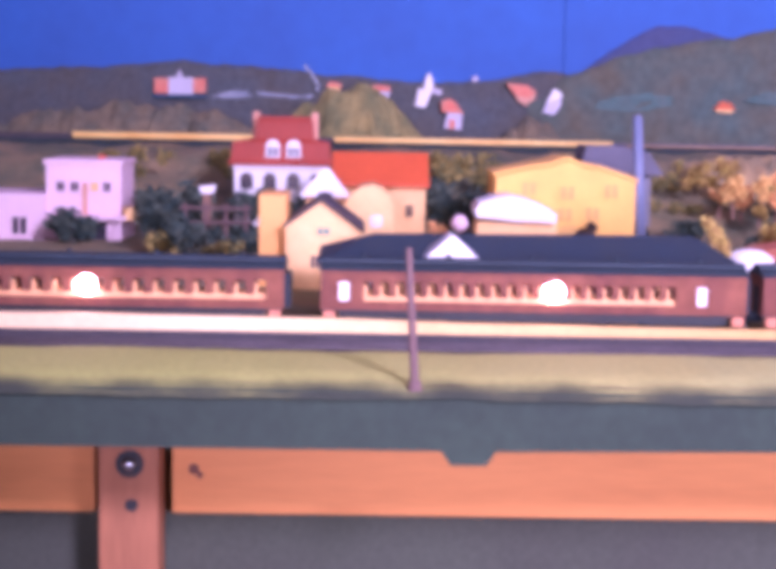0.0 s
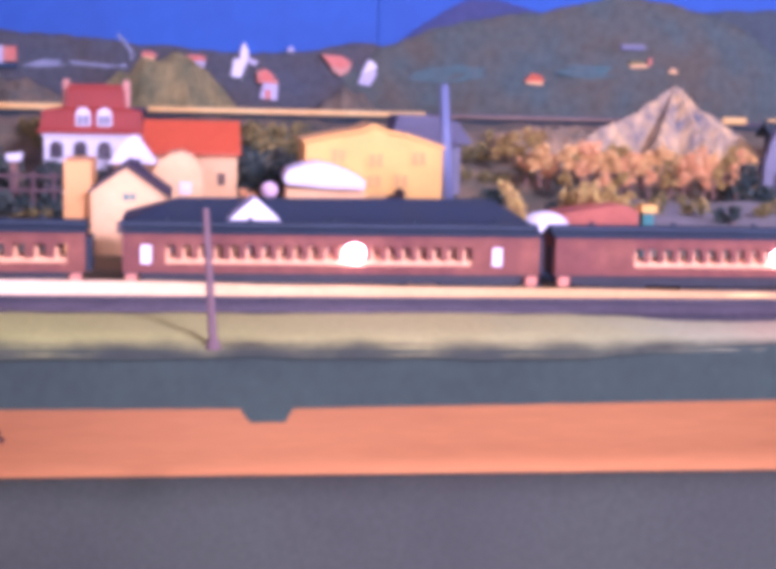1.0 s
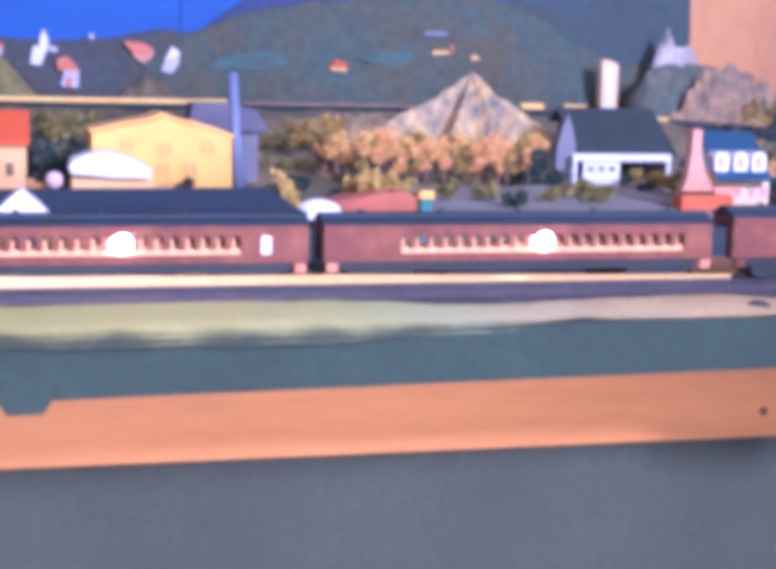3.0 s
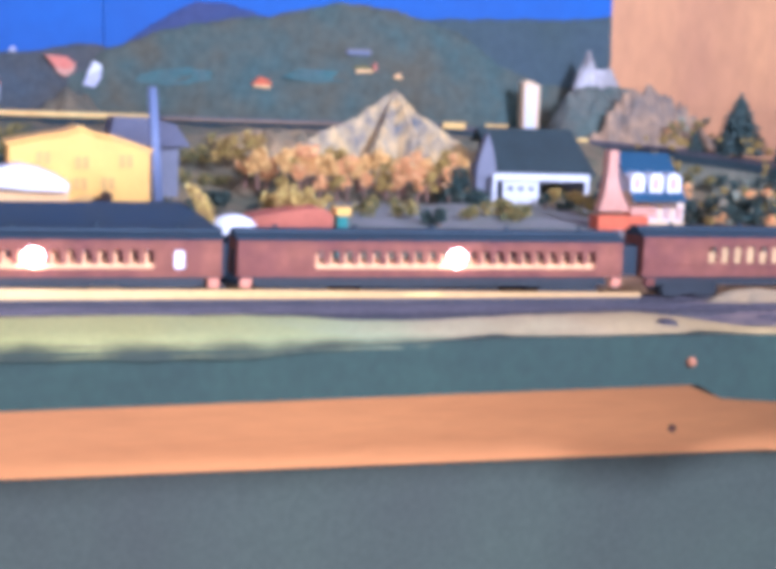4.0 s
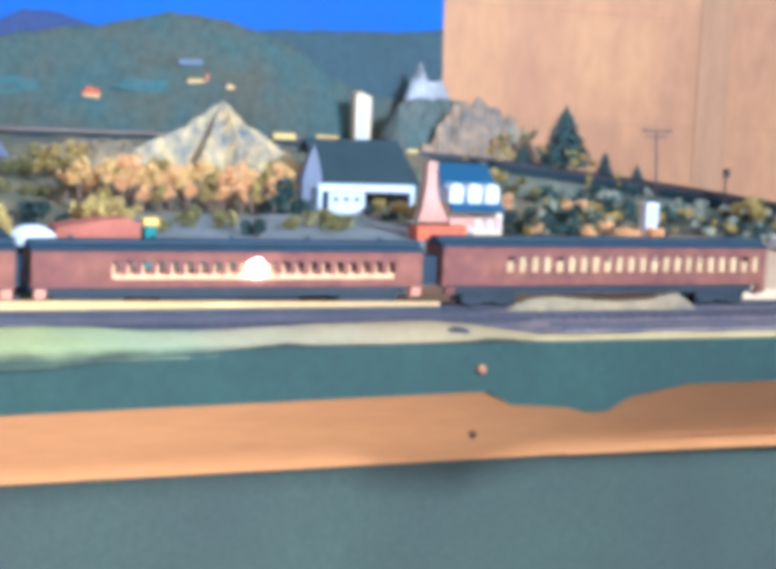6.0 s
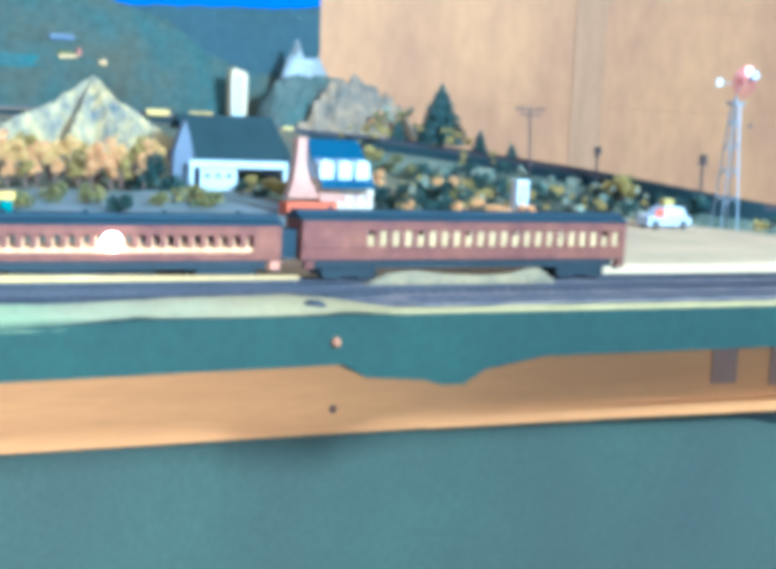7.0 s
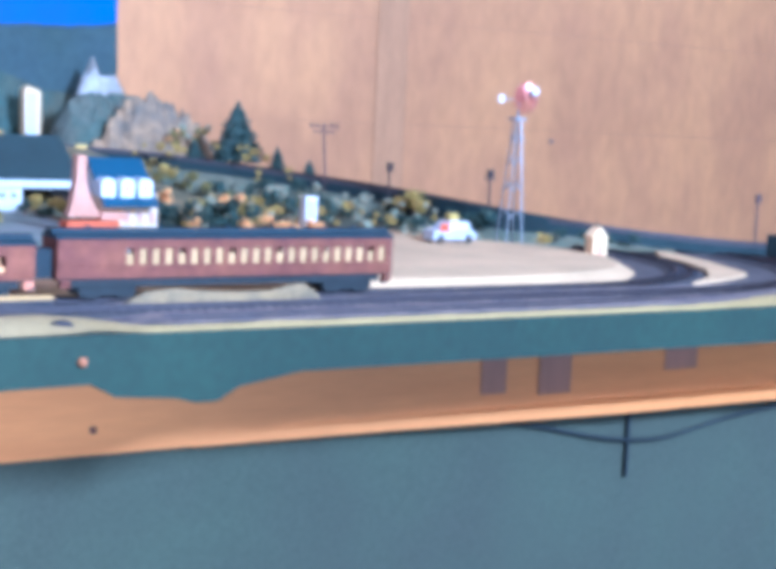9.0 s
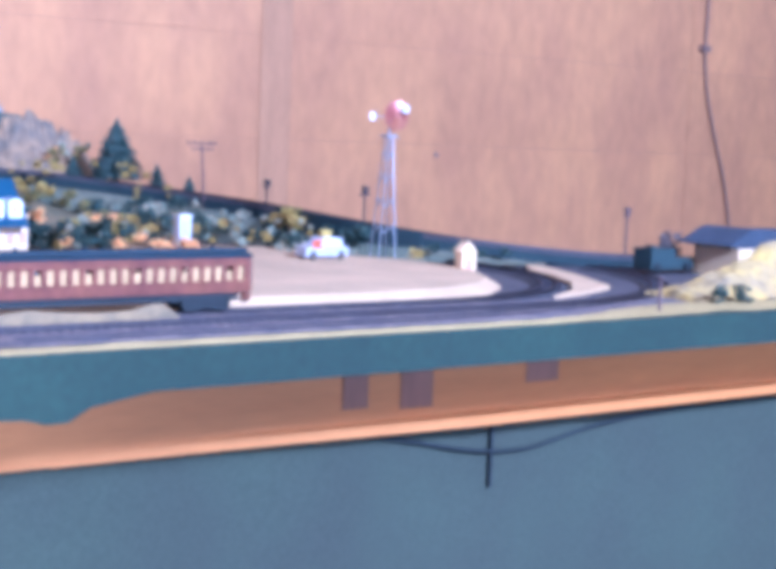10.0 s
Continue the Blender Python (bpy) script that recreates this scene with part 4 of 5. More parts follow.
def window(parent, x, z, w, h, y, pane=GLASS_DARK, frame_mat=WHITE, arched=False):
    """A window in a front at depth y: frame, pane and sill."""
    pts = [(x - w / 2, z), (x + w / 2, z), (x + w / 2, z + h)]
    pts += [(x + w / 2 * math.cos(a), z + h + w / 2 * math.sin(a)) for a in np.linspace(0.4, 2.7, 6)] if arched else []
    pts += [(x - w / 2, z + h)]
    f = part("window", prism(B(), pts, y - 0.0012, y), frame_mat, parent)
    part("pane", box(box(B(), x - w * 0.36, x - w * 0.05, y - 0.0017, y - 0.0012, z + h * 0.12, z + h * 0.92), x + w * 0.05, x + w * 0.36, y - 0.0017, y - 0.0012, z + h * 0.12, z + h * 0.92), pane, f)
    return f


def roof_slab(x0, x1, ya, za, yb, zb, thick=0.003):
    """One slope of a roof with its ridge along x."""
    return prism(B(), [(ya, za), (yb, zb), (yb, zb + thick), (ya, za + thick)], x0, x1, "x")


# station behind the train
st = thing("station", (-0.15, 0.1, 0), "low dark-roofed station with a white front gable", "station")
part("wall", box(B(), -0.275, -0.025, 0.06, 0.15, 0.0, 0.043), CREAM, st)
bm = B()
e = [bm.verts.new(p) for p in ((-0.296, 0.042, 0.0425), (-0.004, 0.042, 0.0455), (-0.004, 0.168, 0.0455), (-0.296, 0.168, 0.0425))]
r = [bm.verts.new(p) for p in ((-0.256, 0.1, 0.0585), (-0.026, 0.1, 0.0605))]
for f in ((e[0], e[1], r[1], r[0]), (e[2], e[3], r[0], r[1]), (e[1], e[2], r[1]), (e[3], e[0], r[0]), (e[3], e[2], e[1], e[0])):
    bm.faces.new(f)
part("roof", bm, SLATE, st, "dark slate hipped roof")
g = part("gable", prism(B(), [(-0.2255, 0.0445), (-0.1815, 0.0445), (-0.202, 0.0622), (-0.2035, 0.0628), (-0.205, 0.0622)], 0.036, 0.075), WHITE, st, "white triangular front gable")
for x in (-0.26, -0.2, -0.15, -0.1, -0.05):
    window(st, x, 0.012, 0.012, 0.018, 0.06)

# cream house with a gable, beside the station
ch = thing("gabled_house", (-0.3, 0.24, 0), "cream gabled house with dark roof edges", "house")
part("wall", prism(B(), [(-0.326, 0.0), (-0.265, 0.0), (-0.265, 0.049), (-0.2975, 0.0725), (-0.326, 0.052)], 0.22, 0.3), CREAM, ch, bevel=0.0006)
part("wing", box(B(), -0.348, -0.3262, 0.232, 0.3, 0.0, 0.0765), ORANGE_CREAM, ch, "orange-cream side wing")
for xa, za, xb, zb in ((-0.2975, 0.0725, -0.328, 0.0507), (-0.2975, 0.0725, -0.2625, 0.0475)):
    part("roof", prism(B(), [(xa, za + 0.0002), (xb, zb + 0.0002), (xb, zb + 0.003), (xa, za + 0.0032)], 0.216, 0.304), TRIM_DARK, ch, "dark roof edge")
window(ch, -0.2955, 0.0455, 0.0125, 0.0065, 0.22, TEAL_TOY, CREAM)
window(ch, -0.302, 0.018, 0.009, 0.012, 0.22, GLASS_DARK, CREAM)

# white barn gable behind it
wb_ = thing("white_gable_house", (-0.3, 0.45, 0), "white-roofed little house above the cream house", "house")
part("wall", box(B(), -0.318, -0.28, 0.425, 0.5, 0.0, 0.065), CREAM, wb_)
part("roof", prism(B(), [(-0.324, 0.064), (-0.277, 0.064), (-0.287, 0.0775), (-0.2955, 0.0885), (-0.2995, 0.091), (-0.3035, 0.0885), (-0.313, 0.0775)], 0.415, 0.44), WHITE, wb_, "bright white gable roof", bevel=0.001)
part("vent", box(B(), -0.306, -0.293, 0.4135, 0.415, 0.0645, 0.068), GLASS_DARK, wb_)

# round-topped cream house
rc = thing("cream_shed", (-0.26, 0.42, 0), "cream shed with a rounded gable", "shed")
part("wall", prism(B(), [(-0.283, 0.0), (-0.2365, 0.0), (-0.2365, 0.056), (-0.239, 0.065), (-0.2455, 0.0725), (-0.2555, 0.0765), (-0.266, 0.0745), (-0.2755, 0.068), (-0.283, 0.057)], 0.4, 0.46), CREAM, rc, bevel=0.0008)
window(rc, -0.252, 0.038, 0.01, 0.01, 0.4, WHITE, WHITE)

# orange-roofed house
oh = thing("orange_roof_house", (-0.245, 0.64, 0), "long cream house with a bright orange roof", "house")
part("wall", box(B(), -0.294, -0.198, 0.605, 0.68, 0.0, 0.068), CREAM, oh, bevel=0.0006)
part("roof", roof_slab(-0.298, -0.1945, 0.597, 0.064, 0.645, 0.096), ORANGE_ROOF, oh, "orange tiled roof slope")
part("roof", roof_slab(-0.298, -0.1945, 0.688, 0.064, 0.645, 0.096), ORANGE_ROOF, oh)
part("gable_end", prism(B(), [(0.605, 0.068), (0.68, 0.068), (0.645, 0.093)], -0.2, -0.198, "x"), CREAM, oh)
for x in (-0.275, -0.245, -0.215):
    window(oh, x, 0.03, 0.01, 0.016, 0.605, GLASS_DARK, CREAM)

# red mansard house
rh = thing("mansard_house", (-0.36, 0.78, 0.02), "white house with a tall red mansard roof and two chimneys", "house")
part("wall", box(B(), -0.414, -0.306, 0.752, 0.83, 0.0, 0.08), WHITE, rh, bevel=0.0006)
bm = B()
tiers = [(-0.421, -0.3, 0.744, 0.838, 0.0785), (-0.418, -0.303, 0.747, 0.835, 0.086), (-0.416, -0.305, 0.75, 0.832, 0.1045), (-0.391, -0.3225, 0.7535, 0.828, 0.1085), (-0.389, -0.3245, 0.757, 0.82, 0.1275), (-0.386, -0.3275, 0.76, 0.817, 0.1345)]
ringed = [[bm.verts.new(p) for p in ((a, c, z), (b, c, z), (b, d, z), (a, d, z))] for a, b, c, d, z in tiers]
for p, q in zip(ringed, ringed[1:]):
    for i in range(4):
        bm.faces.new((p[i], p[(i + 1) % 4], q[(i + 1) % 4], q[i]))
bm.faces.new(ringed[-1]), bm.faces.new(ringed[0][::-1])
part("roof", bm, RED_ROOF, rh, "red mansard roof")
for x in (-0.3695, -0.3455):
    window(rh, x, 0.087, 0.0165, 0.013, 0.748, GREY_WALL, WHITE, arched=True)
for x in (-0.3915, -0.3225):
    part("chimney", box(B(), x - 0.004, x + 0.004, 0.785, 0.795, 0.1, 0.1395), CHIMNEY, rh)
for i in range(4):
    window(rh, -0.4 + 0.027 * i, 0.05, 0.015, 0.012, 0.752, GLASS_DARK, TRIM_DARK, arched=True)
part("eaves_board", box(B(), -0.416, -0.304, 0.7495, 0.752, 0.0735, 0.078), WHITE, rh)

# pink flat-roofed house
ph = thing("pink_house", (-0.58, 0.64, 0), "pink flat-roofed stucco house with a lower wing", "house")
part("wall", box(B(), -0.6, -0.5205, 0.605, 0.69, 0.0, 0.085), PINK, ph, bevel=0.0015)
part("wing", box(B(), -0.7, -0.6005, 0.6, 0.69, 0.0, 0.05), PINK, ph, bevel=0.0012)
part("parapet", box(B(), -0.602, -0.5185, 0.603, 0.692, 0.0815, 0.0865), PINK, ph)
part("chimney", box(B(), -0.551, -0.544, 0.64, 0.65, 0.0865, 0.0905), RED_TOY, ph, "small red chimney")
part("balcony", box(B(), -0.595, -0.514, 0.592, 0.605, 0.024, 0.0285), PINK, ph)
for x, pane in ((-0.584, GLASS_DARK), (-0.5695, GLASS_DARK), (-0.5485, YELLOW), (-0.5355, GLASS_DARK)):
    window(ph, x, 0.052, 0.0105, 0.012, 0.605, pane, PINK)
part("door", box(B(), -0.562, -0.556, 0.604, 0.605, 0.0287, 0.062), CHIMNEY, ph, "pale pink balcony door")
window(ph, -0.627, 0.005, 0.02, 0.022, 0.6, GLASS_DARK, PINK)
window(ph, -0.66, 0.012, 0.02, 0.018, 0.6, GLASS_DARK, PINK)
part("drum", rod(B(), (-0.5115, 0.6, 0.026), (-0.5115, 0.6, 0.038), 0.0065, n=14), CREAM, ph, "small cream drum")
part("bracket", box(B(), -0.518, -0.505, 0.597, 0.603, 0.0235, 0.026), CREAM, ph)
part("garage_door", box(B(), -0.587, -0.536, 0.6035, 0.605, 0.0, 0.021), GLASS_DARK, ph, "dark open garage")
for xa, xb in ((-0.574, -0.568), (-0.532, -0.519)):
    part("brace", rod(B(), (xa, 0.597, 0.0), (xb, 0.597, 0.0245), 0.0016, n=6), PINK, ph)

# yellow house with an arched white annex
yh = thing("yellow_house", (-0.07, 0.51, 0), "yellow two-storey house with a broad gable", "house")
part("wall", prism(B(), [(-0.136, 0.0), (0.0005, 0.0), (0.0005, 0.0795), (-0.035, 0.091), (-0.052, 0.0925), (-0.067, 0.1), (-0.082, 0.0935), (-0.1, 0.091), (-0.136, 0.083)], 0.47, 0.56), YELLOW, yh, bevel=0.0008)
for pts in ([(-0.138, 0.0835), (-0.1, 0.092), (-0.082, 0.0945), (-0.067, 0.101), (-0.067, 0.104), (-0.084, 0.0975), (-0.1, 0.095), (-0.139, 0.0865)], [(0.003, 0.0795), (-0.035, 0.092), (-0.052, 0.0935), (-0.067, 0.101), (-0.067, 0.104), (-0.05, 0.0965), (-0.034, 0.095), (0.004, 0.0825)]):
    part("roof", prism(B(), pts, 0.474, 0.565), YELLOW, yh)
for x, z in ((-0.066, 0.06), (-0.0235, 0.0625), (-0.1035, 0.064), (-0.041, 0.04), (-0.068, 0.039)):
    window(yh, x, z, 0.018, 0.0155, 0.47, YELLOW_SHADE, YELLOW)
part("arched_door", prism(B(), [(-0.078, 0.0), (-0.048, 0.0), (-0.048, 0.03), (-0.055, 0.0355), (-0.063, 0.037), (-0.071, 0.0355), (-0.078, 0.03)], 0.4685, 0.47), YELLOW_SHADE, yh, "brown arched doorway")
an = thing("arched_annex", (-0.12, 0.44, 0), "white arched canopy on a cream base", "canopy")
part("base", box(B(), -0.157, -0.082, 0.42, 0.465, 0.0, 0.043), CREAM, an)
part("roof", prism(B(), [(-0.158, 0.0475), (-0.12, 0.044), (-0.084, 0.0435), (-0.083, 0.051), (-0.093, 0.0575), (-0.11, 0.0645), (-0.127, 0.068), (-0.142, 0.066), (-0.156, 0.061), (-0.16, 0.0545)], 0.412, 0.468), WHITE, an, "bright white arched canopy roof", bevel=0.0015)
ba = thing("water_ball_tank", (-0.173, 0.42, 0), "small pink ball on a post", "tank")
part("ball", ball(B(), (-0.1735, 0.42, 0.041), 0.0082, n=16), PINK, ba, smooth=True)
part("post", rod(B(), (-0.1735, 0.42, 0), (-0.1735, 0.42, 0.034), 0.0025), BATTEN, ba)

# blue-grey house behind the yellow one
bh = thing("blue_grey_house", (0.035, 0.78, 0), "small house with a blue-grey roof behind the yellow house", "house")
part("wall", box(B(), -0.002, 0.075, 0.775, 0.83, 0.0, 0.076), GREY_WALL, bh)
part("roof", prism(B(), [(-0.012, 0.074), (0.088, 0.074), (0.07, 0.1), (0.04, 0.1065), (-0.004, 0.1065)], 0.765, 0.835), MAUVE_ROOF, bh, "mauve-grey roof")

# white-fronted carport house
cp = thing("carport_house", (0.545, 0.8, 0), "dark-roofed house with a white carport front", "house")
part("roof", roof_slab(0.48, 0.615, 0.752, 0.049, 0.84, 0.104), GREEN_ROOF, cp, "long dark green roof slope")
part("roof", roof_slab(0.48, 0.615, 0.864, 0.087, 0.84, 0.104), GREEN_ROOF, cp)
part("gable_wall", prism(B(), [(0.762, 0.0), (0.858, 0.0), (0.858, 0.086), (0.84, 0.1005), (0.762, 0.051)], 0.49, 0.494, "x"), GREEN_ROOF, cp)
part("gable_wall", prism(B(), [(0.762, 0.0), (0.858, 0.0), (0.858, 0.086), (0.84, 0.1005), (0.762, 0.051)], 0.604, 0.608, "x"), GREY_WALL, cp)
part("fascia_board", box(B(), 0.469, 0.602, 0.742, 0.7465, 0.0425, 0.0515), WHITE, cp, "white fascia board")
for x in (0.4695, 0.5965):
    part("post", box(B(), x, x + 0.005, 0.742, 0.747, 0.0, 0.0425), WHITE, cp)
part("garage_wall", box(B(), 0.485, 0.534, 0.747, 0.752, 0.0, 0.0424), WHITE, cp, "white front wall")
for x in (0.494, 0.5085, 0.523):
    window(cp, x, 0.0285, 0.009, 0.007, 0.747)
part("back_wall", box(B(), 0.474, 0.604, 0.84, 0.844, 0.0, 0.06), GREY_WALL, cp)
part("gable_spire", prism(B(), [(0.4535, 0.0), (0.4795, 0.0), (0.48, 0.058), (0.4745, 0.083), (0.468, 0.101), (0.461, 0.082), (0.454, 0.057)], 0.762, 0.775), GREY_WALL, cp, "pale grey pointed gable")

# brick-chimneyed house with blue roof
bk = thing("chimney_house", (0.56, 0.54, 0), "blue-roofed house with a tall flared brick chimney", "house")
part("wall", box(B(), 0.543, 0.612, 0.505, 0.57, 0.0, 0.05), HUT_CREAM, bk, bevel=0.0006)
part("roof", roof_slab(0.539, 0.606, 0.487, 0.0364, 0.54, 0.087), BLUE_ROOF, bk, "dark blue roof slope")
part("roof", roof_slab(0.539, 0.606, 0.584, 0.045, 0.54, 0.087), BLUE_ROOF, bk)
part("gable_wall", prism(B(), [(0.505, 0.05), (0.57, 0.05), (0.54, 0.0845)], 0.543, 0.546, "x"), WHITE, bk)
part("gable_wall", prism(B(), [(0.505, 0.05), (0.57, 0.05), (0.54, 0.0845)], 0.601, 0.604, "x"), WHITE, bk)
for x in (0.5475, 0.5705, 0.5925):
    d = part("dormer", prism(B(), [(x - 0.0085, 0.047), (x + 0.0085, 0.047), (x + 0.0085, 0.064), (x + 0.004, 0.0685), (x - 0.004, 0.0685), (x - 0.0085, 0.064)], 0.494, 0.52), WHITE, bk)
    part("pane", box(B(), x - 0.004, x + 0.002, 0.4932, 0.494, 0.051, 0.063), CHIMNEY, d)
for x in (0.574, 0.59, 0.605):
    window(bk, x, 0.014, 0.01, 0.018, 0.505, CHIMNEY, WHITE)
part("chimney", prism(B(), [(0.497, 0.026), (0.535, 0.026), (0.53, 0.036), (0.5235, 0.047), (0.519, 0.06), (0.5175, 0.073), (0.518, 0.0915), (0.517, 0.0935), (0.508, 0.0935), (0.507, 0.0915), (0.5065, 0.07), (0.504, 0.052), (0.501, 0.038)], 0.485, 0.5), CHIMNEY, bk, "tall flared pale brick chimney", bevel=0.0006)
part("chimney_base", box(B(), 0.494, 0.555, 0.478, 0.502, 0.0, 0.0215), BRICK, bk, "orange-red brick base", bevel=0.001)
part("steps", box(B(), 0.535, 0.565, 0.482, 0.5, 0.0225, 0.031), CHIMNEY, bk)

# white tower behind the viaduct
tw = thing("tower", (0.695, 1.19, 0.05), "slim white square tower behind the viaduct", "tower")
part("shaft", prism(B(), [(0.683, 0.05), (0.7085, 0.05), (0.709, 0.166), (0.704, 0.17), (0.688, 0.175), (0.681, 0.171)], 1.18, 1.2), HUT_CREAM, tw, bevel=0.001)
part("light_face", box(B(), 0.685, 0.702, 1.178, 1.18, 0.06, 0.165), WHITE, tw)


# small far houses painted in low relief on the ridge
def far_house(pieces, label, kind="house"):
    """pieces: (part name, outline in x and z, material)."""
    xs, zs = zip(*[p for _, pts, _ in pieces for p in pts])
    x, z = sum(xs) / len(xs), sum(zs) / len(zs)
    y = min(front(*p) for p in zip(xs, zs))
    t = thing("far_" + kind, (x, y, min(zs)), label, kind, "far houses on the ridge")
    for i, (name, pts, material) in enumerate(pieces):
        part(name, prism(B(), pts, y - 0.004 - 0.0008 * i, y + 0.016), material, t, bevel=0.0006)
    return t


def rectangle(x0, x1, z0, z1):
    return [(x0, z0), (x1, z0), (x1, z1), (x0, z1)]


far_house([("hall", rectangle(-0.556, -0.5195, 0.16, 0.185), LAVENDER), ("wing", rectangle(-0.577, -0.5562, 0.161, 0.1835), CORAL), ("wing", rectangle(-0.5192, -0.501, 0.1625, 0.184), CORAL),
           ("turret", [(-0.546, 0.1848), (-0.534, 0.1848), (-0.538, 0.19), (-0.54, 0.196), (-0.542, 0.19)], LAVENDER), ("shade_strip", rectangle(-0.578, -0.5, 0.1545, 0.1598), BLUE_ROOF)], "long white lodge with orange-red end wings", "lodge")
far_house([("wall", rectangle(-0.32, -0.302, 0.166, 0.176), CREAM), ("roof", [(-0.322, 0.1758), (-0.297, 0.1745), (-0.303, 0.1815), (-0.318, 0.182)], CORAL)], "tiny cream house on the ridge")
far_house([("wall", [(-0.243, 0.162), (-0.229, 0.16), (-0.227, 0.171), (-0.244, 0.17)], LAVENDER), ("roof", [(-0.257, 0.1765), (-0.244, 0.1695), (-0.226, 0.1705), (-0.228, 0.178), (-0.25, 0.179)], CORAL)], "tiny pink house on the ridge")
far_house([("nave", [(-0.189, 0.149), (-0.174, 0.147), (-0.163, 0.174), (-0.185, 0.175)], WHITE), ("steeple", [(-0.1765, 0.1735), (-0.1625, 0.1735), (-0.163, 0.186), (-0.169, 0.2), (-0.175, 0.188)], WHITE), ("porch", [(-0.162, 0.167), (-0.15, 0.166), (-0.15, 0.173), (-0.1615, 0.177)], LAVENDER)], "small white church with a pointed steeple", "church")
far_house([("wall", [(-0.146, 0.117), (-0.12, 0.115), (-0.119, 0.141), (-0.14, 0.143)], LAVENDER), ("roof", [(-0.15, 0.141), (-0.117, 0.139), (-0.13, 0.156), (-0.138, 0.161), (-0.15, 0.157)], CORAL), ("door", rectangle(-0.138, -0.13, 0.116, 0.13), CORAL)], "tall narrow house with a red roof on the ridge")
far_house([("wall", [(-0.04, 0.169), (-0.02, 0.165), (-0.009, 0.172), (-0.012, 0.161), (-0.024, 0.153), (-0.037, 0.16)][::-1], CHIMNEY), ("roof", [(-0.054, 0.185), (-0.04, 0.168), (-0.02, 0.164), (-0.008, 0.173), (-0.023, 0.183)], CORAL)], "red-roofed cottage on the ridge")
far_house([("wall", [(0.001, 0.143), (0.018, 0.139), (0.028, 0.154), (0.028, 0.166), (0.007, 0.157)], LAVENDER), ("roof", [(0.006, 0.157), (0.029, 0.166), (0.028, 0.172), (0.017, 0.179)], WHITE)], "narrow white house on the ridge")
far_house([("wall", [(0.258, 0.149), (0.282, 0.147), (0.283, 0.153), (0.257, 0.153)], CREAM), ("roof", [(0.254, 0.1525), (0.286, 0.1525), (0.28, 0.161), (0.266, 0.1645)], BRICK)], "small orange-roofed hut on the mountain")
far_house([("wall", rectangle(-0.104, -0.096, 0.187, 0.191), LAVENDER), ("roof", [(-0.1055, 0.1908), (-0.0945, 0.1908), (-0.1, 0.196)], LAVENDER)], "tiny white hut on the ridge")
far_house([("wall", rectangle(0.407, 0.443, 0.2045, 0.2075), POLE_BLUE), ("roof", [(0.404, 0.2073), (0.447, 0.2073), (0.441, 0.2135), (0.407, 0.2125)], GREY_WALL)], "long grey house high on the mountain")
far_house([("wall", [(0.421, 0.176), (0.449, 0.178), (0.446, 0.183), (0.42, 0.182)], CREAM), ("roof", [(0.417, 0.1818), (0.448, 0.1828), (0.437, 0.189), (0.419, 0.1875)], BUSH_OLIVE), ("chimney", rectangle(0.449, 0.4535, 0.181, 0.192), CORAL)], "small yellow farm with a red chimney on the mountain")
far_house([("wall", rectangle(0.483, 0.495, 0.1695, 0.1735), CREAM), ("roof", [(0.4815, 0.1733), (0.4965, 0.1733), (0.489, 0.178)], CREAM)], "tiny pale yellow hut on the mountain")

# ---- poles, posts and small things ----
gp = thing("mast", (0.012, 0.507, 0), "tall blue-grey mast behind the station", "mast")
part("shaft", rod(B(), (0.0145, 0.507, 0.0), (0.0065, 0.507, 0.142), 0.0066, 0.0046, 14), POLE_BLUE, gp, smooth=True)
part("cap", rod(B(), (0.0065, 0.507, 0.142), (0.0065, 0.507, 0.1445), 0.0052, 0.003, 12), POLE_BLUE, gp)
tp = thing("telegraph_pole", (-0.2335, -0.143, -0.004), "thin brown telegraph pole on the sandy verge", "pole")
part("shaft", rod(B(), (-0.2335, -0.143, -0.008), (-0.2385, -0.143, 0.072), 0.0026, 0.0019, 10), POLE_BROWN, tp)
part("foot", rod(B(), (-0.2335, -0.143, -0.008), (-0.2337, -0.143, -0.0025), 0.0045, 0.0034, 10), POLE_BROWN, tp)

dm = thing("domed_kiosk", (0.013, 0.085, 0), "round kiosk with a bright white domed roof", "kiosk")
bm = ball(B(), (0.0125, 0.088, 0.041), 0.0185, 0.64, 24)
bmesh.ops.delete(bm, geom=[v for v in bm.verts if v.co.z < 0.0405], context="VERTS")
part("dome", bm, WHITE, dm, "bright white dome", smooth=True)
part("rim", rod(B(), (0.0125, 0.088, 0.0385), (0.0125, 0.088, 0.0415), 0.0187, n=24), WHITE, dm)
part("drum", rod(B(), (0.0125, 0.088, 0.0), (0.0125, 0.088, 0.0385), 0.0105, n=16), SLATE, dm, "dark drum")

leaf = thing("leaning_tree", (-0.004, 0.085, 0), "leaning bushy yellow tree behind the station roof", "tree")
part("trunk", rod(B(), (-0.003, 0.085, 0.0), (-0.008, 0.085, 0.05), 0.002, 0.0015), BATTEN, leaf)
bm = B()
for i in range(9):
    f = i / 8
    clump(bm, (-0.0045 - 0.0155 * f ** 1.3, 0.085, 0.046 + 0.026 * f), 0.0035 + 0.0022 * math.sin(f * 2.6), 60, 0.9, 0.4, i)
part("crown", bm, BUSH_YELLOW, leaf, "yellow foliage crown")

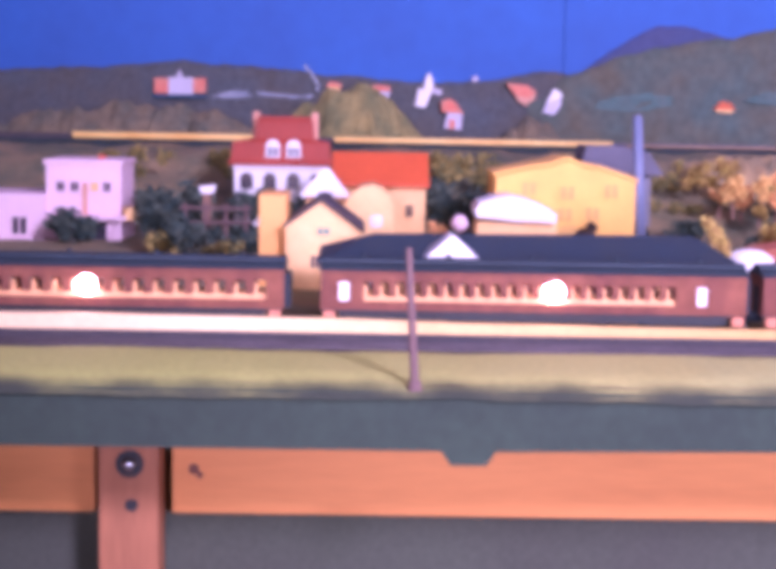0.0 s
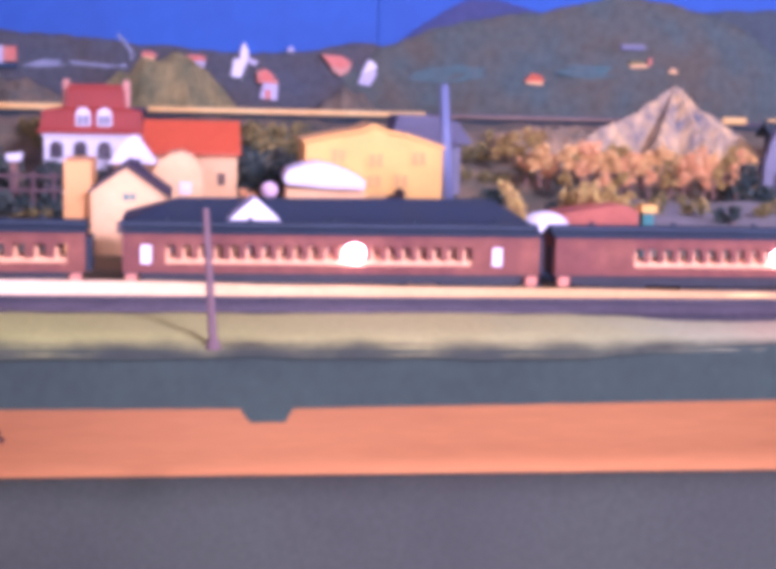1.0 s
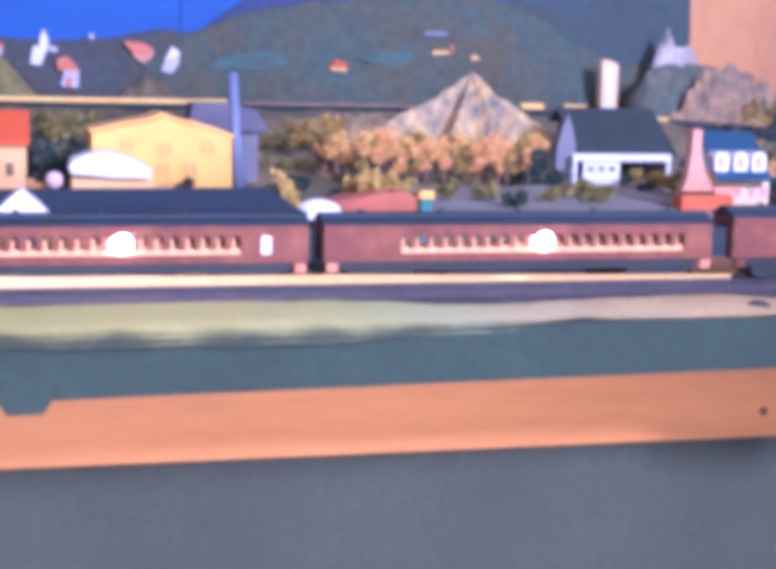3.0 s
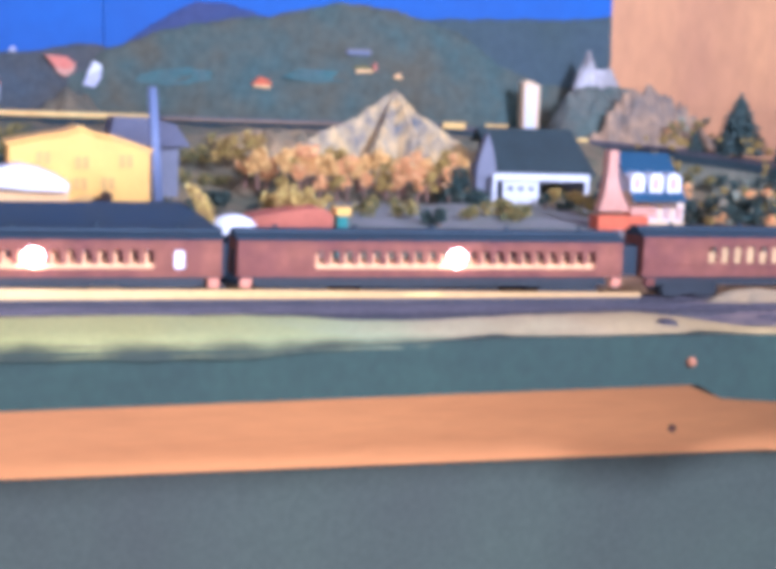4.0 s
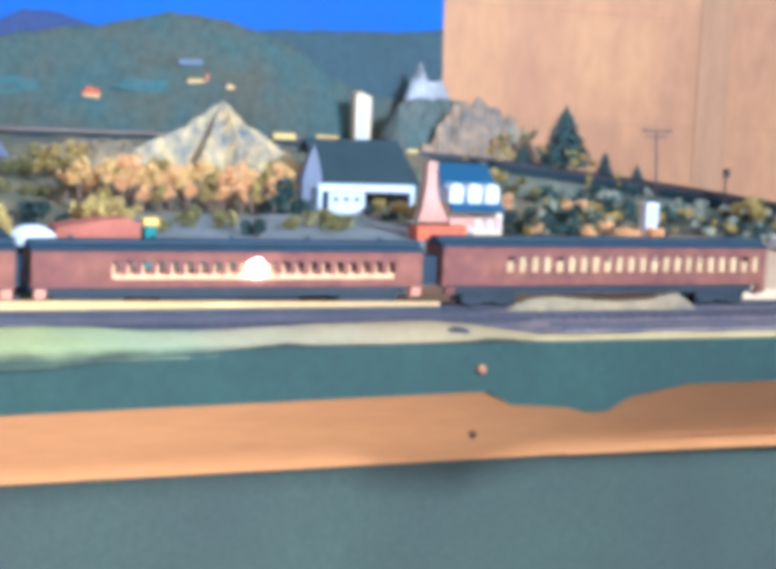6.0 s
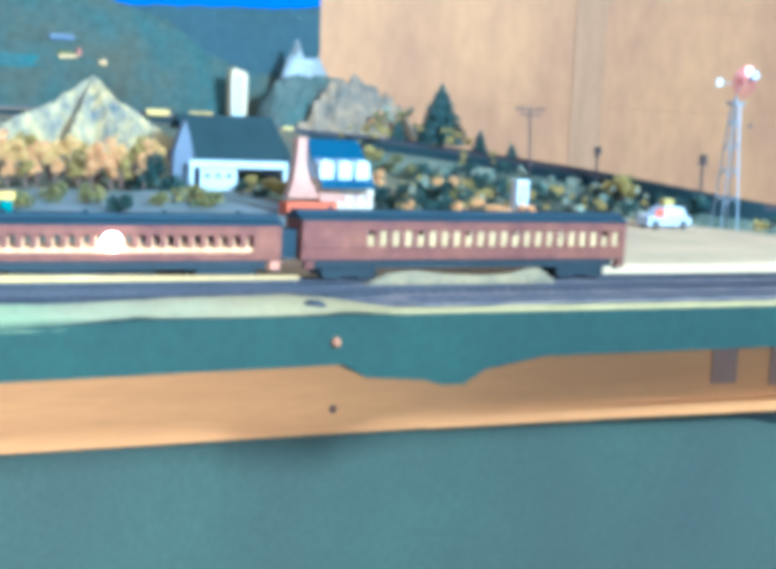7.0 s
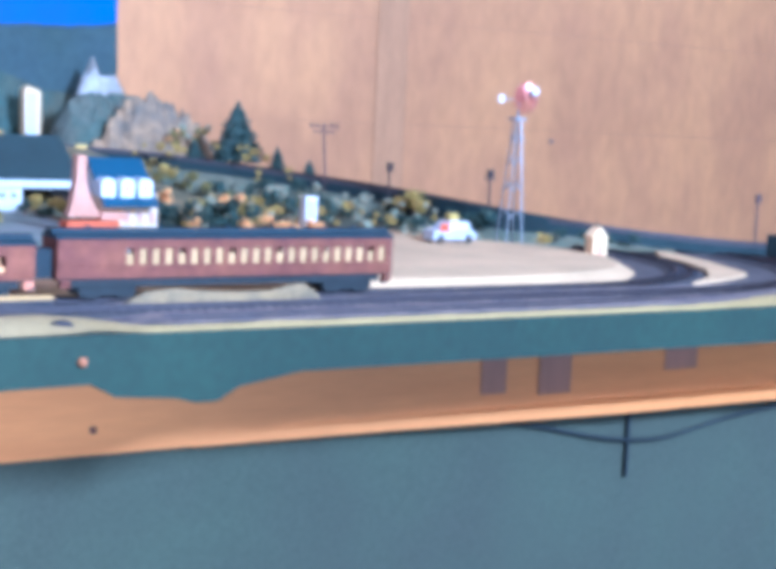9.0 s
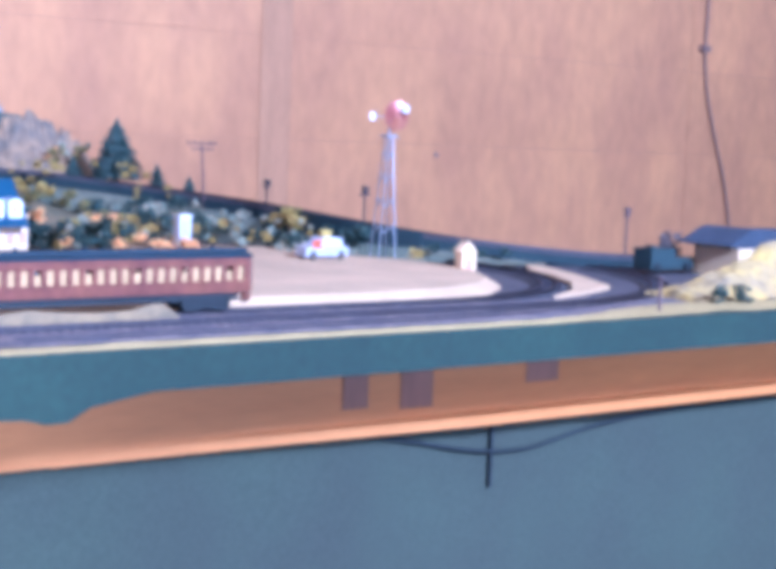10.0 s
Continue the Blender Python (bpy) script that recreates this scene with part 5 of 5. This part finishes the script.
rb = thing("red_shed", (0.086, 0.215, 0), "low shed with a red-brown sloping roof", "shed")
part("wall", box(B(), 0.05, 0.117, 0.205, 0.24, 0.0, 0.034), BATTEN, rb)
part("roof", prism(B(), [(0.046, 0.033), (0.1195, 0.031), (0.1195, 0.044), (0.11, 0.0485), (0.09, 0.0475), (0.05, 0.0405)], 0.2, 0.243), RED_BROWN, rb, "red-brown roof", bevel=0.001)
kk = thing("kiosk", (0.128, 0.2, 0), "tiny teal kiosk with a yellow top", "kiosk")
part("booth", box(B(), 0.1235, 0.1325, 0.2, 0.21, 0.0, 0.043), TEAL_TOY, kk)
part("top", box(B(), 0.1215, 0.1345, 0.198, 0.212, 0.043, 0.0495), YELLOW, kk, "yellow top", bevel=0.001)

# windmill on the lot
wm = thing("windmill", (1.045, 0.39, 0.0035), "silver lattice farm windmill with a red wheel", "windmill")
top = (1.05, 0.39, 0.158)
for dx, dy in ((-0.0125, -0.01), (0.0125, -0.01), (0.0125, 0.01), (-0.0125, 0.01)):
    part("leg", rod(B(), (1.047 + dx, 0.39 + dy, 0.0035), (top[0] + dx * 0.3, top[1] + dy * 0.3, top[2]), 0.001, n=6), SILVER, wm)
for f in (0.2, 0.42, 0.62, 0.8):
    k, z = 1 - 0.7 * f, 0.0035 + 0.1545 * f
    for a, b in (((-1, -1), (1, -1)), ((1, -1), (1, 1)), ((1, 1), (-1, 1)), ((-1, 1), (-1, -1))):
        p, q = ((1.047 + 0.003 * f + 0.0125 * k * s[0], 0.39 + 0.01 * k * s[1], z) for s in (a, b))
        part("brace", rod(B(), p, (q[0], q[1], z + 0.012), 0.0008, n=5), SILVER, wm)
part("platform", box(B(), 1.042, 1.058, 0.382, 0.398, 0.156, 0.159), SILVER, wm)
part("mast", rod(B(), (1.05, 0.39, 0.158), (1.052, 0.39, 0.18), 0.0016), SILVER, wm)
hub = Vector((1.053, 0.378, 0.183))
wheel = part("wheel_hub", rod(B(), hub, hub + Vector((0, 0.012, 0)), 0.003, n=12), MILL_GLINT, wm)
for i in range(14):
    a = i * math.tau / 14
    u, s = Vector((math.cos(a), 0, math.sin(a))), Vector((-math.sin(a), 0, math.cos(a)))
    bm = B()
    vs = [bm.verts.new(hub + u * r + s * w + Vector((0, d, 0))) for r, w, d in ((0.004, -0.001, 0), (0.004, 0.001, 0.0012), (0.0185, 0.0036, 0.003), (0.0185, -0.0036, 0))]
    bm.faces.new(vs)
    bmesh.ops.solidify(bm, geom=bm.faces[:], thickness=0.0005)
    part("blade", bm, MILL_GLINT, wheel)
part("tail_vane", box(B(), 1.0215, 1.029, 0.392, 0.3928, 0.177, 0.186), WHITE, wm, "pale tail vane")
part("tail_boom", rod(B(), (1.028, 0.392, 0.181), (1.052, 0.39, 0.182), 0.0008, n=5), SILVER, wm)
part("lamp", ball(B(), (1.061, 0.374, 0.1915), 0.0062, n=14), WHITE, wm, "bright white knob", smooth=True)

wm.location = (1.0365, 0.3955, 0.0025)

# parked car
car = thing("parked_car", (0.943, 0.39, 0.0035), "pale blue-grey toy car with an orange roof light", "car")
prof = [(0.906, 0.0075), (0.9805, 0.0075), (0.9815, 0.016), (0.973, 0.0185), (0.9675, 0.0275), (0.937, 0.0285), (0.924, 0.02), (0.908, 0.0175)]
part("body", prism(B(), prof, 0.378, 0.404), PALE_BLUE, car, bevel=0.0015)
part("side_window", prism(B(), [(0.931, 0.0195), (0.966, 0.0195), (0.9635, 0.026), (0.9385, 0.0265)], 0.3772, 0.378), WHITE, car)
part("panel", box(B(), 0.918, 0.936, 0.3774, 0.378, 0.0165, 0.0255), RED_TOY, car, "orange-red panel")
part("roof_light", box(B(), 0.939, 0.955, 0.386, 0.397, 0.0285, 0.036), BUSH_YELLOW, car, "orange roof light", bevel=0.0015)
for x in (0.919, 0.968):
    for y in (0.376, 0.402):
        w = part("wheel", rod(B(), (x, y, 0.0085), (x, y + 0.004, 0.0085), 0.005, n=16), STEEL, car)
        part("hubcap", rod(B(), (x, y - 0.0004, 0.0085), (x, y + 0.0004, 0.0085), 0.0024, n=10), BOLT, w)

car.scale = (0.84, 0.9, 1.1)

# hut, phone booth, crossing signals
ht = thing("watchman_hut", (1.085, 0.29, 0.0035), "tiny cream watchman's hut beside the curve", "hut")
part("wall", prism(B(), [(1.0725, 0.0), (1.0985, 0.0), (1.0985, 0.029), (1.0855, 0.0405), (1.0725, 0.029)], 0.284, 0.3), HUT_CREAM, ht, bevel=0.0008)
part("roof", prism(B(), [(1.0705, 0.0275), (1.0855, 0.0408), (1.1005, 0.0275), (1.1005, 0.0298), (1.0855, 0.0432), (1.0705, 0.0298)], 0.2855, 0.302), HUT_CREAM, ht)
part("door", box(B(), 1.081, 1.09, 0.2832, 0.284, 0.004, 0.02), CHIMNEY, ht, "small pink door")
part("vent_pipe", rod(B(), (1.0855, 0.293, 0.042), (1.0855, 0.293, 0.0475), 0.002), TRIM_DARK, ht)
ht.location, ht.scale = (1.052, 0.245, 0.001), (0.82, 0.82, 0.9)
pb = thing("phone_booth", (0.821, 0.514, 0), "small bright white booth beside the bushes", "booth")
part("cabin", box(B(), 0.813, 0.829, 0.514, 0.53, 0.0, 0.047), WHITE, pb, bevel=0.001)
part("roof", box(B(), 0.8118, 0.8302, 0.5125, 0.5315, 0.047, 0.0495), WHITE, pb)
part("door", box(B(), 0.816, 0.826, 0.5132, 0.514, 0.002, 0.044), PALE_BLUE, pb)


def signal(x, y, z0, z1, wide, paint=TRIM_DARK):
    s = thing("signal_post", (x, y, z0), "thin dark trackside post with a crossarm", "post", "trackside posts")
    part("shaft", rod(B(), (x, y, z0), (x, y, z1), 0.0016, 0.0013), paint, s)
    part("crossarm", box(B(), x - wide, x + wide, y - 0.001, y + 0.001, z1 - 0.006, z1 - 0.0035), paint, s)
    part("head", box(B(), x - 0.0042, x + 0.0042, y - 0.003, y + 0.001, z1 - 0.003, z1 + 0.007), paint, s)
    return s


signal(1.027, 0.66, 0.0, 0.082, 0.004)
signal(1.082, 0.5, 0.0, 0.082, 0.008)
signal(1.42, 0.345, -0.004, 0.064, 0.004, POLE_BROWN)
pole = thing("crossarm_pole", (0.998, 0.78, 0), "thin brown pole with a wide double crossarm", "pole")
part("shaft", rod(B(), (0.998, 0.78, 0.0), (0.988, 0.78, 0.138), 0.0017, 0.0013), POLE_BROWN, pole)
for z, wide in ((0.1335, 0.024), (0.126, 0.018)):
    part("crossarm", box(B(), 0.988 - wide, 0.988 + wide, 0.7775, 0.7788, z, z + 0.0022), POLE_BROWN, pole)
for dx in (-0.022, -0.013, 0.013, 0.022):
    part("insulator", rod(B(), (0.988 + dx, 0.7782, 0.1355), (0.988 + dx, 0.7782, 0.139), 0.0012, n=6), TRIM_DARK, pole)

# lineside truck near the rock cutting
tk = thing("toy_truck", (1.36, 0.21, -0.003), "dark green toy truck on the far track bed", "truck")
part("box_body", box(B(), 1.32, 1.364, 0.2, 0.232, 0.0, 0.027), GREEN_ROOF, tk, bevel=0.0012)
part("roof_hatch", box(B(), 1.328, 1.336, 0.208, 0.22, 0.027, 0.0305), GREEN_ROOF, tk)
part("cab", prism(B(), [(1.3642, 0.0), (1.402, 0.0), (1.404, 0.006), (1.392, 0.0145), (1.3642, 0.015)], 0.202, 0.23), GREEN_ROOF, tk, bevel=0.001)
for x in (1.331, 1.387):
    for y in (0.198, 0.229):
        part("wheel", rod(B(), (x, y, 0.003), (x, y + 0.004, 0.003), 0.006, n=14), STEEL, tk)
sh = thing("open_shed", (1.47, 0.18, -0.006), "low shed with a wide dark purple-blue roof behind the rock", "shed")
part("wall", box(B(), 1.41, 1.6, 0.136, 0.21, -0.006, 0.031), HUT_CREAM, sh)
part("roof", prism(B(), [(1.392, 0.0345), (1.44, 0.0275), (1.62, 0.03), (1.62, 0.05), (1.5, 0.052), (1.447, 0.056), (1.434, 0.0545)], 0.138, 0.222), SLATE_BLUE, sh, "dark purple-blue roof", bevel=0.0015)
mp = thing("marker_post", (1.002, -0.114, -0.003), "thin brown marker post on the sandy verge", "post")
part("shaft", rod(B(), (1.002, -0.114, -0.006), (1.001, -0.114, 0.03), 0.0016, 0.0013), POLE_BROWN, mp)
part("cap", rod(B(), (1.001, -0.114, 0.03), (1.001, -0.114, 0.0315), 0.0021), POLE_BROWN, mp)
# cord down the plywood wall
cd = thing("wall_cord", (2.6, 1.27, 0.2), "thin dark cord hanging down the plywood wall", "cord")
bm, pts = B(), [(2.6, 1.27, 1.2), (2.598, 1.27, 0.5), (2.593, 1.27, 0.39), (2.605, 1.27, 0.3), (2.64, 1.27, 0.2), (2.69, 1.27, 0.08), (2.72, 1.27, -0.03), (2.73, 1.27, -0.3)]
tube(bm, [tuple(p) for p in smooth_path(pts, 0.02, 4)], 0.003)
part("cable", bm, CORD, cd)
part("hook", box(B(), 2.58, 2.606, 1.262, 1.277, 0.383, 0.396), CORD, cd)


# ---- trees and shrubs ----
def conifer(x, y, z, h, r, label):
    t = thing("conifer", (x, y, z), label, "tree", "conifers behind the track")
    part("trunk", rod(B(), (x, y, z - 0.01), (x, y, z + h * 0.9), r * 0.09, r * 0.03, 7), BATTEN, t)
    bm, rnd = B(), random.Random(int(x * 1000))
    for k in range(22):
        f = k / 22
        rr = r * (1 - f) ** 0.85 * rnd.uniform(0.85, 1.1)
        for j in range(18):
            a = j * math.tau / 18 + rnd.uniform(-0.25, 0.25)
            q = rr * rnd.uniform(0.65, 1.1)
            c, zz = Vector((x, y, 0)), z + h * (0.06 + 0.94 * f)
            tip = c + Vector((q * math.cos(a), q * math.sin(a), zz - h * 0.05))
            w = Vector((-math.sin(a), math.cos(a), 0)) * rr * 0.2
            vs = [bm.verts.new(p) for p in (c + Vector((0, 0, zz + h * 0.03)), tip + w, tip - w, tip - Vector((0, 0, h * 0.025)))]
            for f3 in ((0, 1, 3), (0, 3, 2), (1, 2, 3)):
                bm.faces.new([vs[i] for i in f3])
    part("crown", bm, CONIFER, t)
    return t


conifer(0.936, 0.95, 0.075, 0.095, 0.047, "tall dark conifer beside the descending track")
conifer(0.99, 0.92, 0.062, 0.04, 0.016, "small dark conifer beside the descending track")
conifer(1.035, 0.9, 0.05, 0.034, 0.015, "small dark conifer beside the descending track")
conifer(0.875, 0.97, 0.07, 0.04, 0.02, "small dark conifer beside the descending track")


def shrubs(name, spots, material, label, leaf=0.3, n=70, seed=1):
    """A band of lichen shrubs; spots: (x0, x1, y0, y1, z0, z1, count, radius)."""
    bm, rnd = B(), random.Random(seed)
    for x0, x1, y0, y1, z0, z1, count, r in spots:
        for i in range(count):
            x, y = rnd.uniform(x0, x1), rnd.uniform(y0, y1)
            clump(bm, (x, y, rnd.uniform(z0, z1)), r * rnd.uniform(0.7, 1.25), n, 0.8, leaf, rnd.randrange(10 ** 6))
    return single(name, bm, material, label, "shrubs", "stuff")


def shrub(name, x, y, z, wide, high, material, label, group="", seed=0, trunk=True, leaf=0.4, n=60):
    """One shrub with a short trunk and an uneven crown of small leaf clumps."""
    rnd = random.Random(seed)
    t = thing(name, (x, y, z), label, "shrub", group)
    if trunk:
        part("trunk", rod(B(), (x, y, z - 0.004), (x + 0.1 * wide * rnd.uniform(-1, 1), y, z + 0.6 * high), 0.06 * wide + 0.0006, 0.0006, 6), BATTEN, t)
    bm = B()
    for k in range(9):
        a, f = rnd.uniform(0, math.tau), rnd.uniform(0.0, 1.0)
        r = 0.36 * wide * math.sqrt(f)
        clump(bm, (x + r * math.cos(a), y + r * math.sin(a), z + high * rnd.uniform(0.38, 0.84)), 0.2 * min(wide, high * 1.2) * rnd.uniform(0.8, 1.35), n, 0.9, leaf, rnd.randrange(10 ** 6))
    part("crown", bm, material, t)
    return t


rnd = random.Random(12)
for i in range(22):
    x = 0.156 + 0.0128 * i + rnd.uniform(-0.004, 0.004)
    shrub("autumn_shrub", x, rnd.uniform(0.735, 0.79), 0.026 + rnd.uniform(-0.003, 0.005), rnd.uniform(0.028, 0.04), rnd.uniform(0.04, 0.06), (BUSH_PINK, AUTUMN_GOLD, BUSH_PINK, AUTUMN_GOLD, BUSH_YELLOW)[i % 5], "bushy orange autumn shrub below the plaster mountain", "autumn shrubs below the mountain", i, True, 0.3, 100)
for i in range(11):
    x = 0.195 + 0.0205 * i + rnd.uniform(-0.006, 0.006)
    shrub("autumn_shrub", x, rnd.uniform(0.69, 0.73), 0.02, rnd.uniform(0.016, 0.026), rnd.uniform(0.024, 0.036), BUSH_PINK if i % 3 else BUSH_YELLOW, "small orange-yellow autumn shrub below the plaster mountain", "autumn shrubs below the mountain", 50 + i, True, 0.3, 90)
for x, y, z, wide, high, material, label in (
        (-0.567, 0.58, -0.004, 0.058, 0.04, BUSH_GREEN, "broad dark bush before the pink house"), (-0.052, 0.45, 0.0, 0.03, 0.046, TRIM_DARK, "round brown bush before the yellow house"),
        (0.317, 0.5, 0.004, 0.022, 0.022, BUSH_GREEN, "dark green round bush on the grey slope"), (0.372, 0.56, 0.006, 0.022, 0.018, BUSH_OLIVE, "olive bush on the grey slope"),
        (0.43, 0.6, 0.006, 0.03, 0.028, BUSH_OLIVE, "olive-yellow bush in front of the carport house"), (0.1, 0.3, 0.003, 0.05, 0.062, BUSH_YELLOW, "spreading yellow bush behind the red-roofed shed"),
        (0.07, 0.3, 0.003, 0.012, 0.05, BUSH_GREEN, "small dark bush behind the red-roofed shed"), (1.03, 0.6, 0.004, 0.034, 0.062, BUSH_OLIVE, "tall olive bush before the descending track"),
        (0.88, 0.48, 0.003, 0.018, 0.022, PALE_LICHEN, "pale mint bush at the edge of the gravel lot"), (1.416, 0.26, -0.004, 0.032, 0.05, MAUVE_GRIT, "small dark tree with a flat purple-grey crown"),
        (0.535, 0.7, 0.005, 0.02, 0.034, BUSH_YELLOW, "yellow-orange bush beside the brick chimney"), (0.515, 0.68, 0.005, 0.018, 0.03, BUSH_GREEN, "dark bush beside the brick chimney")):
    shrub("bush", x, y, z, wide, high, material, label, "", int(1000 + x * 1000))
shrubs("slope_foliage", [(0.88, 0.93, 1.03, 1.045, 0.1, 0.125, 5, 0.006)], PALE_LICHEN, "pale grey-green foliage on the scrub slope", 0.34, 60, 21)
shrubs("slope_olive_foliage", [(0.86, 0.95, 1.03, 1.045, 0.09, 0.12, 10, 0.006)], BUSH_OLIVE, "olive foliage on the scrub slope", 0.34, 60, 22)
shrubs("dark_shrubs", [(-0.5, -0.43, 0.45, 0.7, 0.01, 0.05, 22, 0.016), (-0.46, -0.36, 0.4, 0.6, 0.005, 0.03, 18, 0.015), (-0.19, -0.13, 0.6, 0.75, 0.02, 0.06, 14, 0.018), (0.02, 0.12, 0.6, 0.72, 0.005, 0.022, 9, 0.014),
        (0.4, 0.45, 0.72, 0.755, 0.01, 0.05, 16, 0.013), (0.71, 0.9, 0.54, 0.6, 0.008, 0.045, 16, 0.013), (0.7, 0.715, 0.5, 0.52, 0.01, 0.045, 6, 0.009), (0.66, 0.69, 0.5, 0.55, 0.01, 0.04, 6, 0.011), (0.53, 0.545, 0.66, 0.68, 0.006, 0.018, 4, 0.008), (0.578, 0.592, 0.68, 0.7, 0.01, 0.03, 4, 0.008), (0.302, 0.316, 0.5, 0.52, 0.006, 0.018, 3, 0.009)], BUSH_GREEN, "dark green lichen shrubs between the buildings")
shrubs("hillside_shrubs", [(0.62, 0.72, 0.55, 0.75, 0.01, 0.04, 16, 0.016), (0.72, 0.95, 0.62, 0.8, 0.005, 0.035, 14, 0.015),
        (1.02, 1.14, 0.46, 0.6, 0.008, 0.03, 16, 0.012), (0.96, 1.0, 0.5, 0.62, 0.01, 0.02, 6, 0.01), (-0.425, -0.33, 0.69, 0.73, 0.025, 0.042, 18, 0.013), (0.86, 1.04, 0.78, 0.9, 0.02, 0.05, 9, 0.013), (0.98, 1.1, 0.52, 0.74, 0.01, 0.03, 9, 0.011), (1.1, 1.22, 0.33, 0.4, 0.005, 0.018, 10, 0.009)], BUSH_GREEN, "dark green lichen shrubs below the descending track", seed=7)
shrubs("olive_shrubs", [(0.03, 0.2, 0.84, 0.96, 0.04, 0.075, 26, 0.012), (0.05, 0.14, 0.78, 0.86, 0.025, 0.045, 9, 0.01), (-0.2, 0.12, 0.88, 1.0, 0.062, 0.086, 20, 0.011), (-0.6, -0.42, 0.86, 1.0, 0.06, 0.085, 14, 0.012), (-0.47, -0.38, 0.42, 0.5, 0.005, 0.025, 8, 0.012), (-0.18, -0.1, 0.8, 0.88, 0.05, 0.08, 9, 0.016), (0.2, 0.32, 0.5, 0.66, 0.01, 0.025, 9, 0.01), (0.38, 0.44, 0.5, 0.6, 0.01, 0.02, 4, 0.012), (0.66, 0.86, 0.86, 0.96, 0.035, 0.055, 14, 0.011),
        (0.7, 0.9, 0.55, 0.7, 0.01, 0.04, 7, 0.011)], BUSH_OLIVE, "olive lichen shrubs on the slopes")
shrubs("yellow_shrubs", [(0.13, 0.19, 0.79, 0.84, 0.045, 0.085, 12, 0.01), (0.55, 0.574, 0.67, 0.685, 0.018, 0.03, 10, 0.007), (1.0, 1.03, 0.56, 0.6, 0.03, 0.052, 12, 0.009), (0.425, 0.445, 0.58, 0.62, 0.007, 0.017, 6, 0.0075), (0.11, 0.13, 0.24, 0.27, 0.045, 0.06, 5, 0.006), (0.74, 0.95, 0.9, 0.97, 0.055, 0.075, 16, 0.008), (0.84, 0.98, 0.52, 0.66, 0.012, 0.04, 14, 0.006), (0.08, 0.125, 0.24, 0.27, 0.04, 0.06, 7, 0.009), (0.575, 0.595, 0.68, 0.7, 0.012, 0.024, 4, 0.009)], BUSH_YELLOW, "yellow lichen shrubs among the dark ones")
shrubs("golden_shrubs", [(0.74, 0.82, 0.56, 0.62, 0.015, 0.04, 12, 0.009), (0.66, 0.68, 0.52, 0.55, 0.01, 0.045, 5, 0.006), (0.9, 0.98, 0.82, 0.9, 0.05, 0.068, 7, 0.007), (1.06, 1.075, 0.36, 0.37, 0.006, 0.01, 2, 0.008), (0.7, 0.86, 0.6, 0.72, 0.015, 0.04, 12, 0.006), (0.76, 0.99, 0.9, 0.98, 0.08, 0.098, 22, 0.006), (0.98, 1.1, 0.5, 0.66, 0.02, 0.04, 8, 0.006)], BUSH_YELLOW, "golden lichen tufts along the descending track", seed=7)
shrubs("red_shrubs", [(0.785, 0.83, 0.49, 0.505, 0.006, 0.016, 10, 0.007), (0.72, 0.74, 0.5, 0.51, 0.006, 0.018, 3, 0.007), (0.69, 0.7, 0.5, 0.51, 0.04, 0.052, 3, 0.006), (0.715, 0.725, 0.5, 0.51, 0.038, 0.048, 2, 0.006), (0.545, 0.552, 0.66, 0.67, 0.004, 0.007, 3, 0.006), (0.655, 0.667, 0.5, 0.51, 0.008, 0.025, 4, 0.006), (0.665, 0.675, 0.6, 0.62, 0.03, 0.06, 4, 0.007), (0.76, 0.8, 0.53, 0.54, 0.008, 0.022, 5, 0.008), (-0.2, -0.18, 0.5, 0.52, 0.02, 0.032, 4, 0.007), (0.86, 0.91, 1.03, 1.045, 0.095, 0.12, 4, 0.005)], BUSH_PINK, "small orange shrubs beside the houses")
shrubs("pale_shrubs", [(0.84, 1.06, 0.6, 0.85, 0.02, 0.045, 18, 0.009), (0.74, 0.93, 0.54, 0.7, 0.008, 0.035, 18, 0.006), (0.95, 1.08, 0.5, 0.72, 0.01, 0.045, 26, 0.006), (0.66, 0.72, 0.5, 0.56, 0.01, 0.05, 5, 0.005), (0.95, 1.03, 0.44, 0.52, 0.005, 0.014, 8, 0.006)], PALE_LICHEN, "pale mint lichen tufts on the slope")
ct = thing("garden_cart", (-0.427, 0.55, 0), "small white garden cart among the shrubs", "cart")
part("tub", prism(B(), [(-0.43, 0.057), (-0.417, 0.057), (-0.415, 0.066), (-0.432, 0.064)], 0.545, 0.555), WHITE, ct, bevel=0.0008)
part("stand", box(B(), -0.428, -0.42, 0.547, 0.553, 0.0, 0.057), BATTEN, ct)
fn = thing("plank_fence", (-0.41, 0.5, 0), "low brown plank fence among the shrubs", "fence")
for x in (-0.44, -0.42, -0.4, -0.38):
    part("fence_post", box(B(), x - 0.0015, x + 0.0015, 0.5, 0.503, 0.0, 0.05), POLE_BROWN, fn)
for z in (0.03, 0.044):
    part("rail_board", box(B(), -0.446, -0.374, 0.4975, 0.4998, z, z + 0.003), POLE_BROWN, fn)
shrubs("corner_shrub", [(1.112, 1.15, -0.1, -0.09, 0.0, 0.016, 5, 0.009)], BUSH_GREEN, "dark green shrub at the foot of the yellow rock")
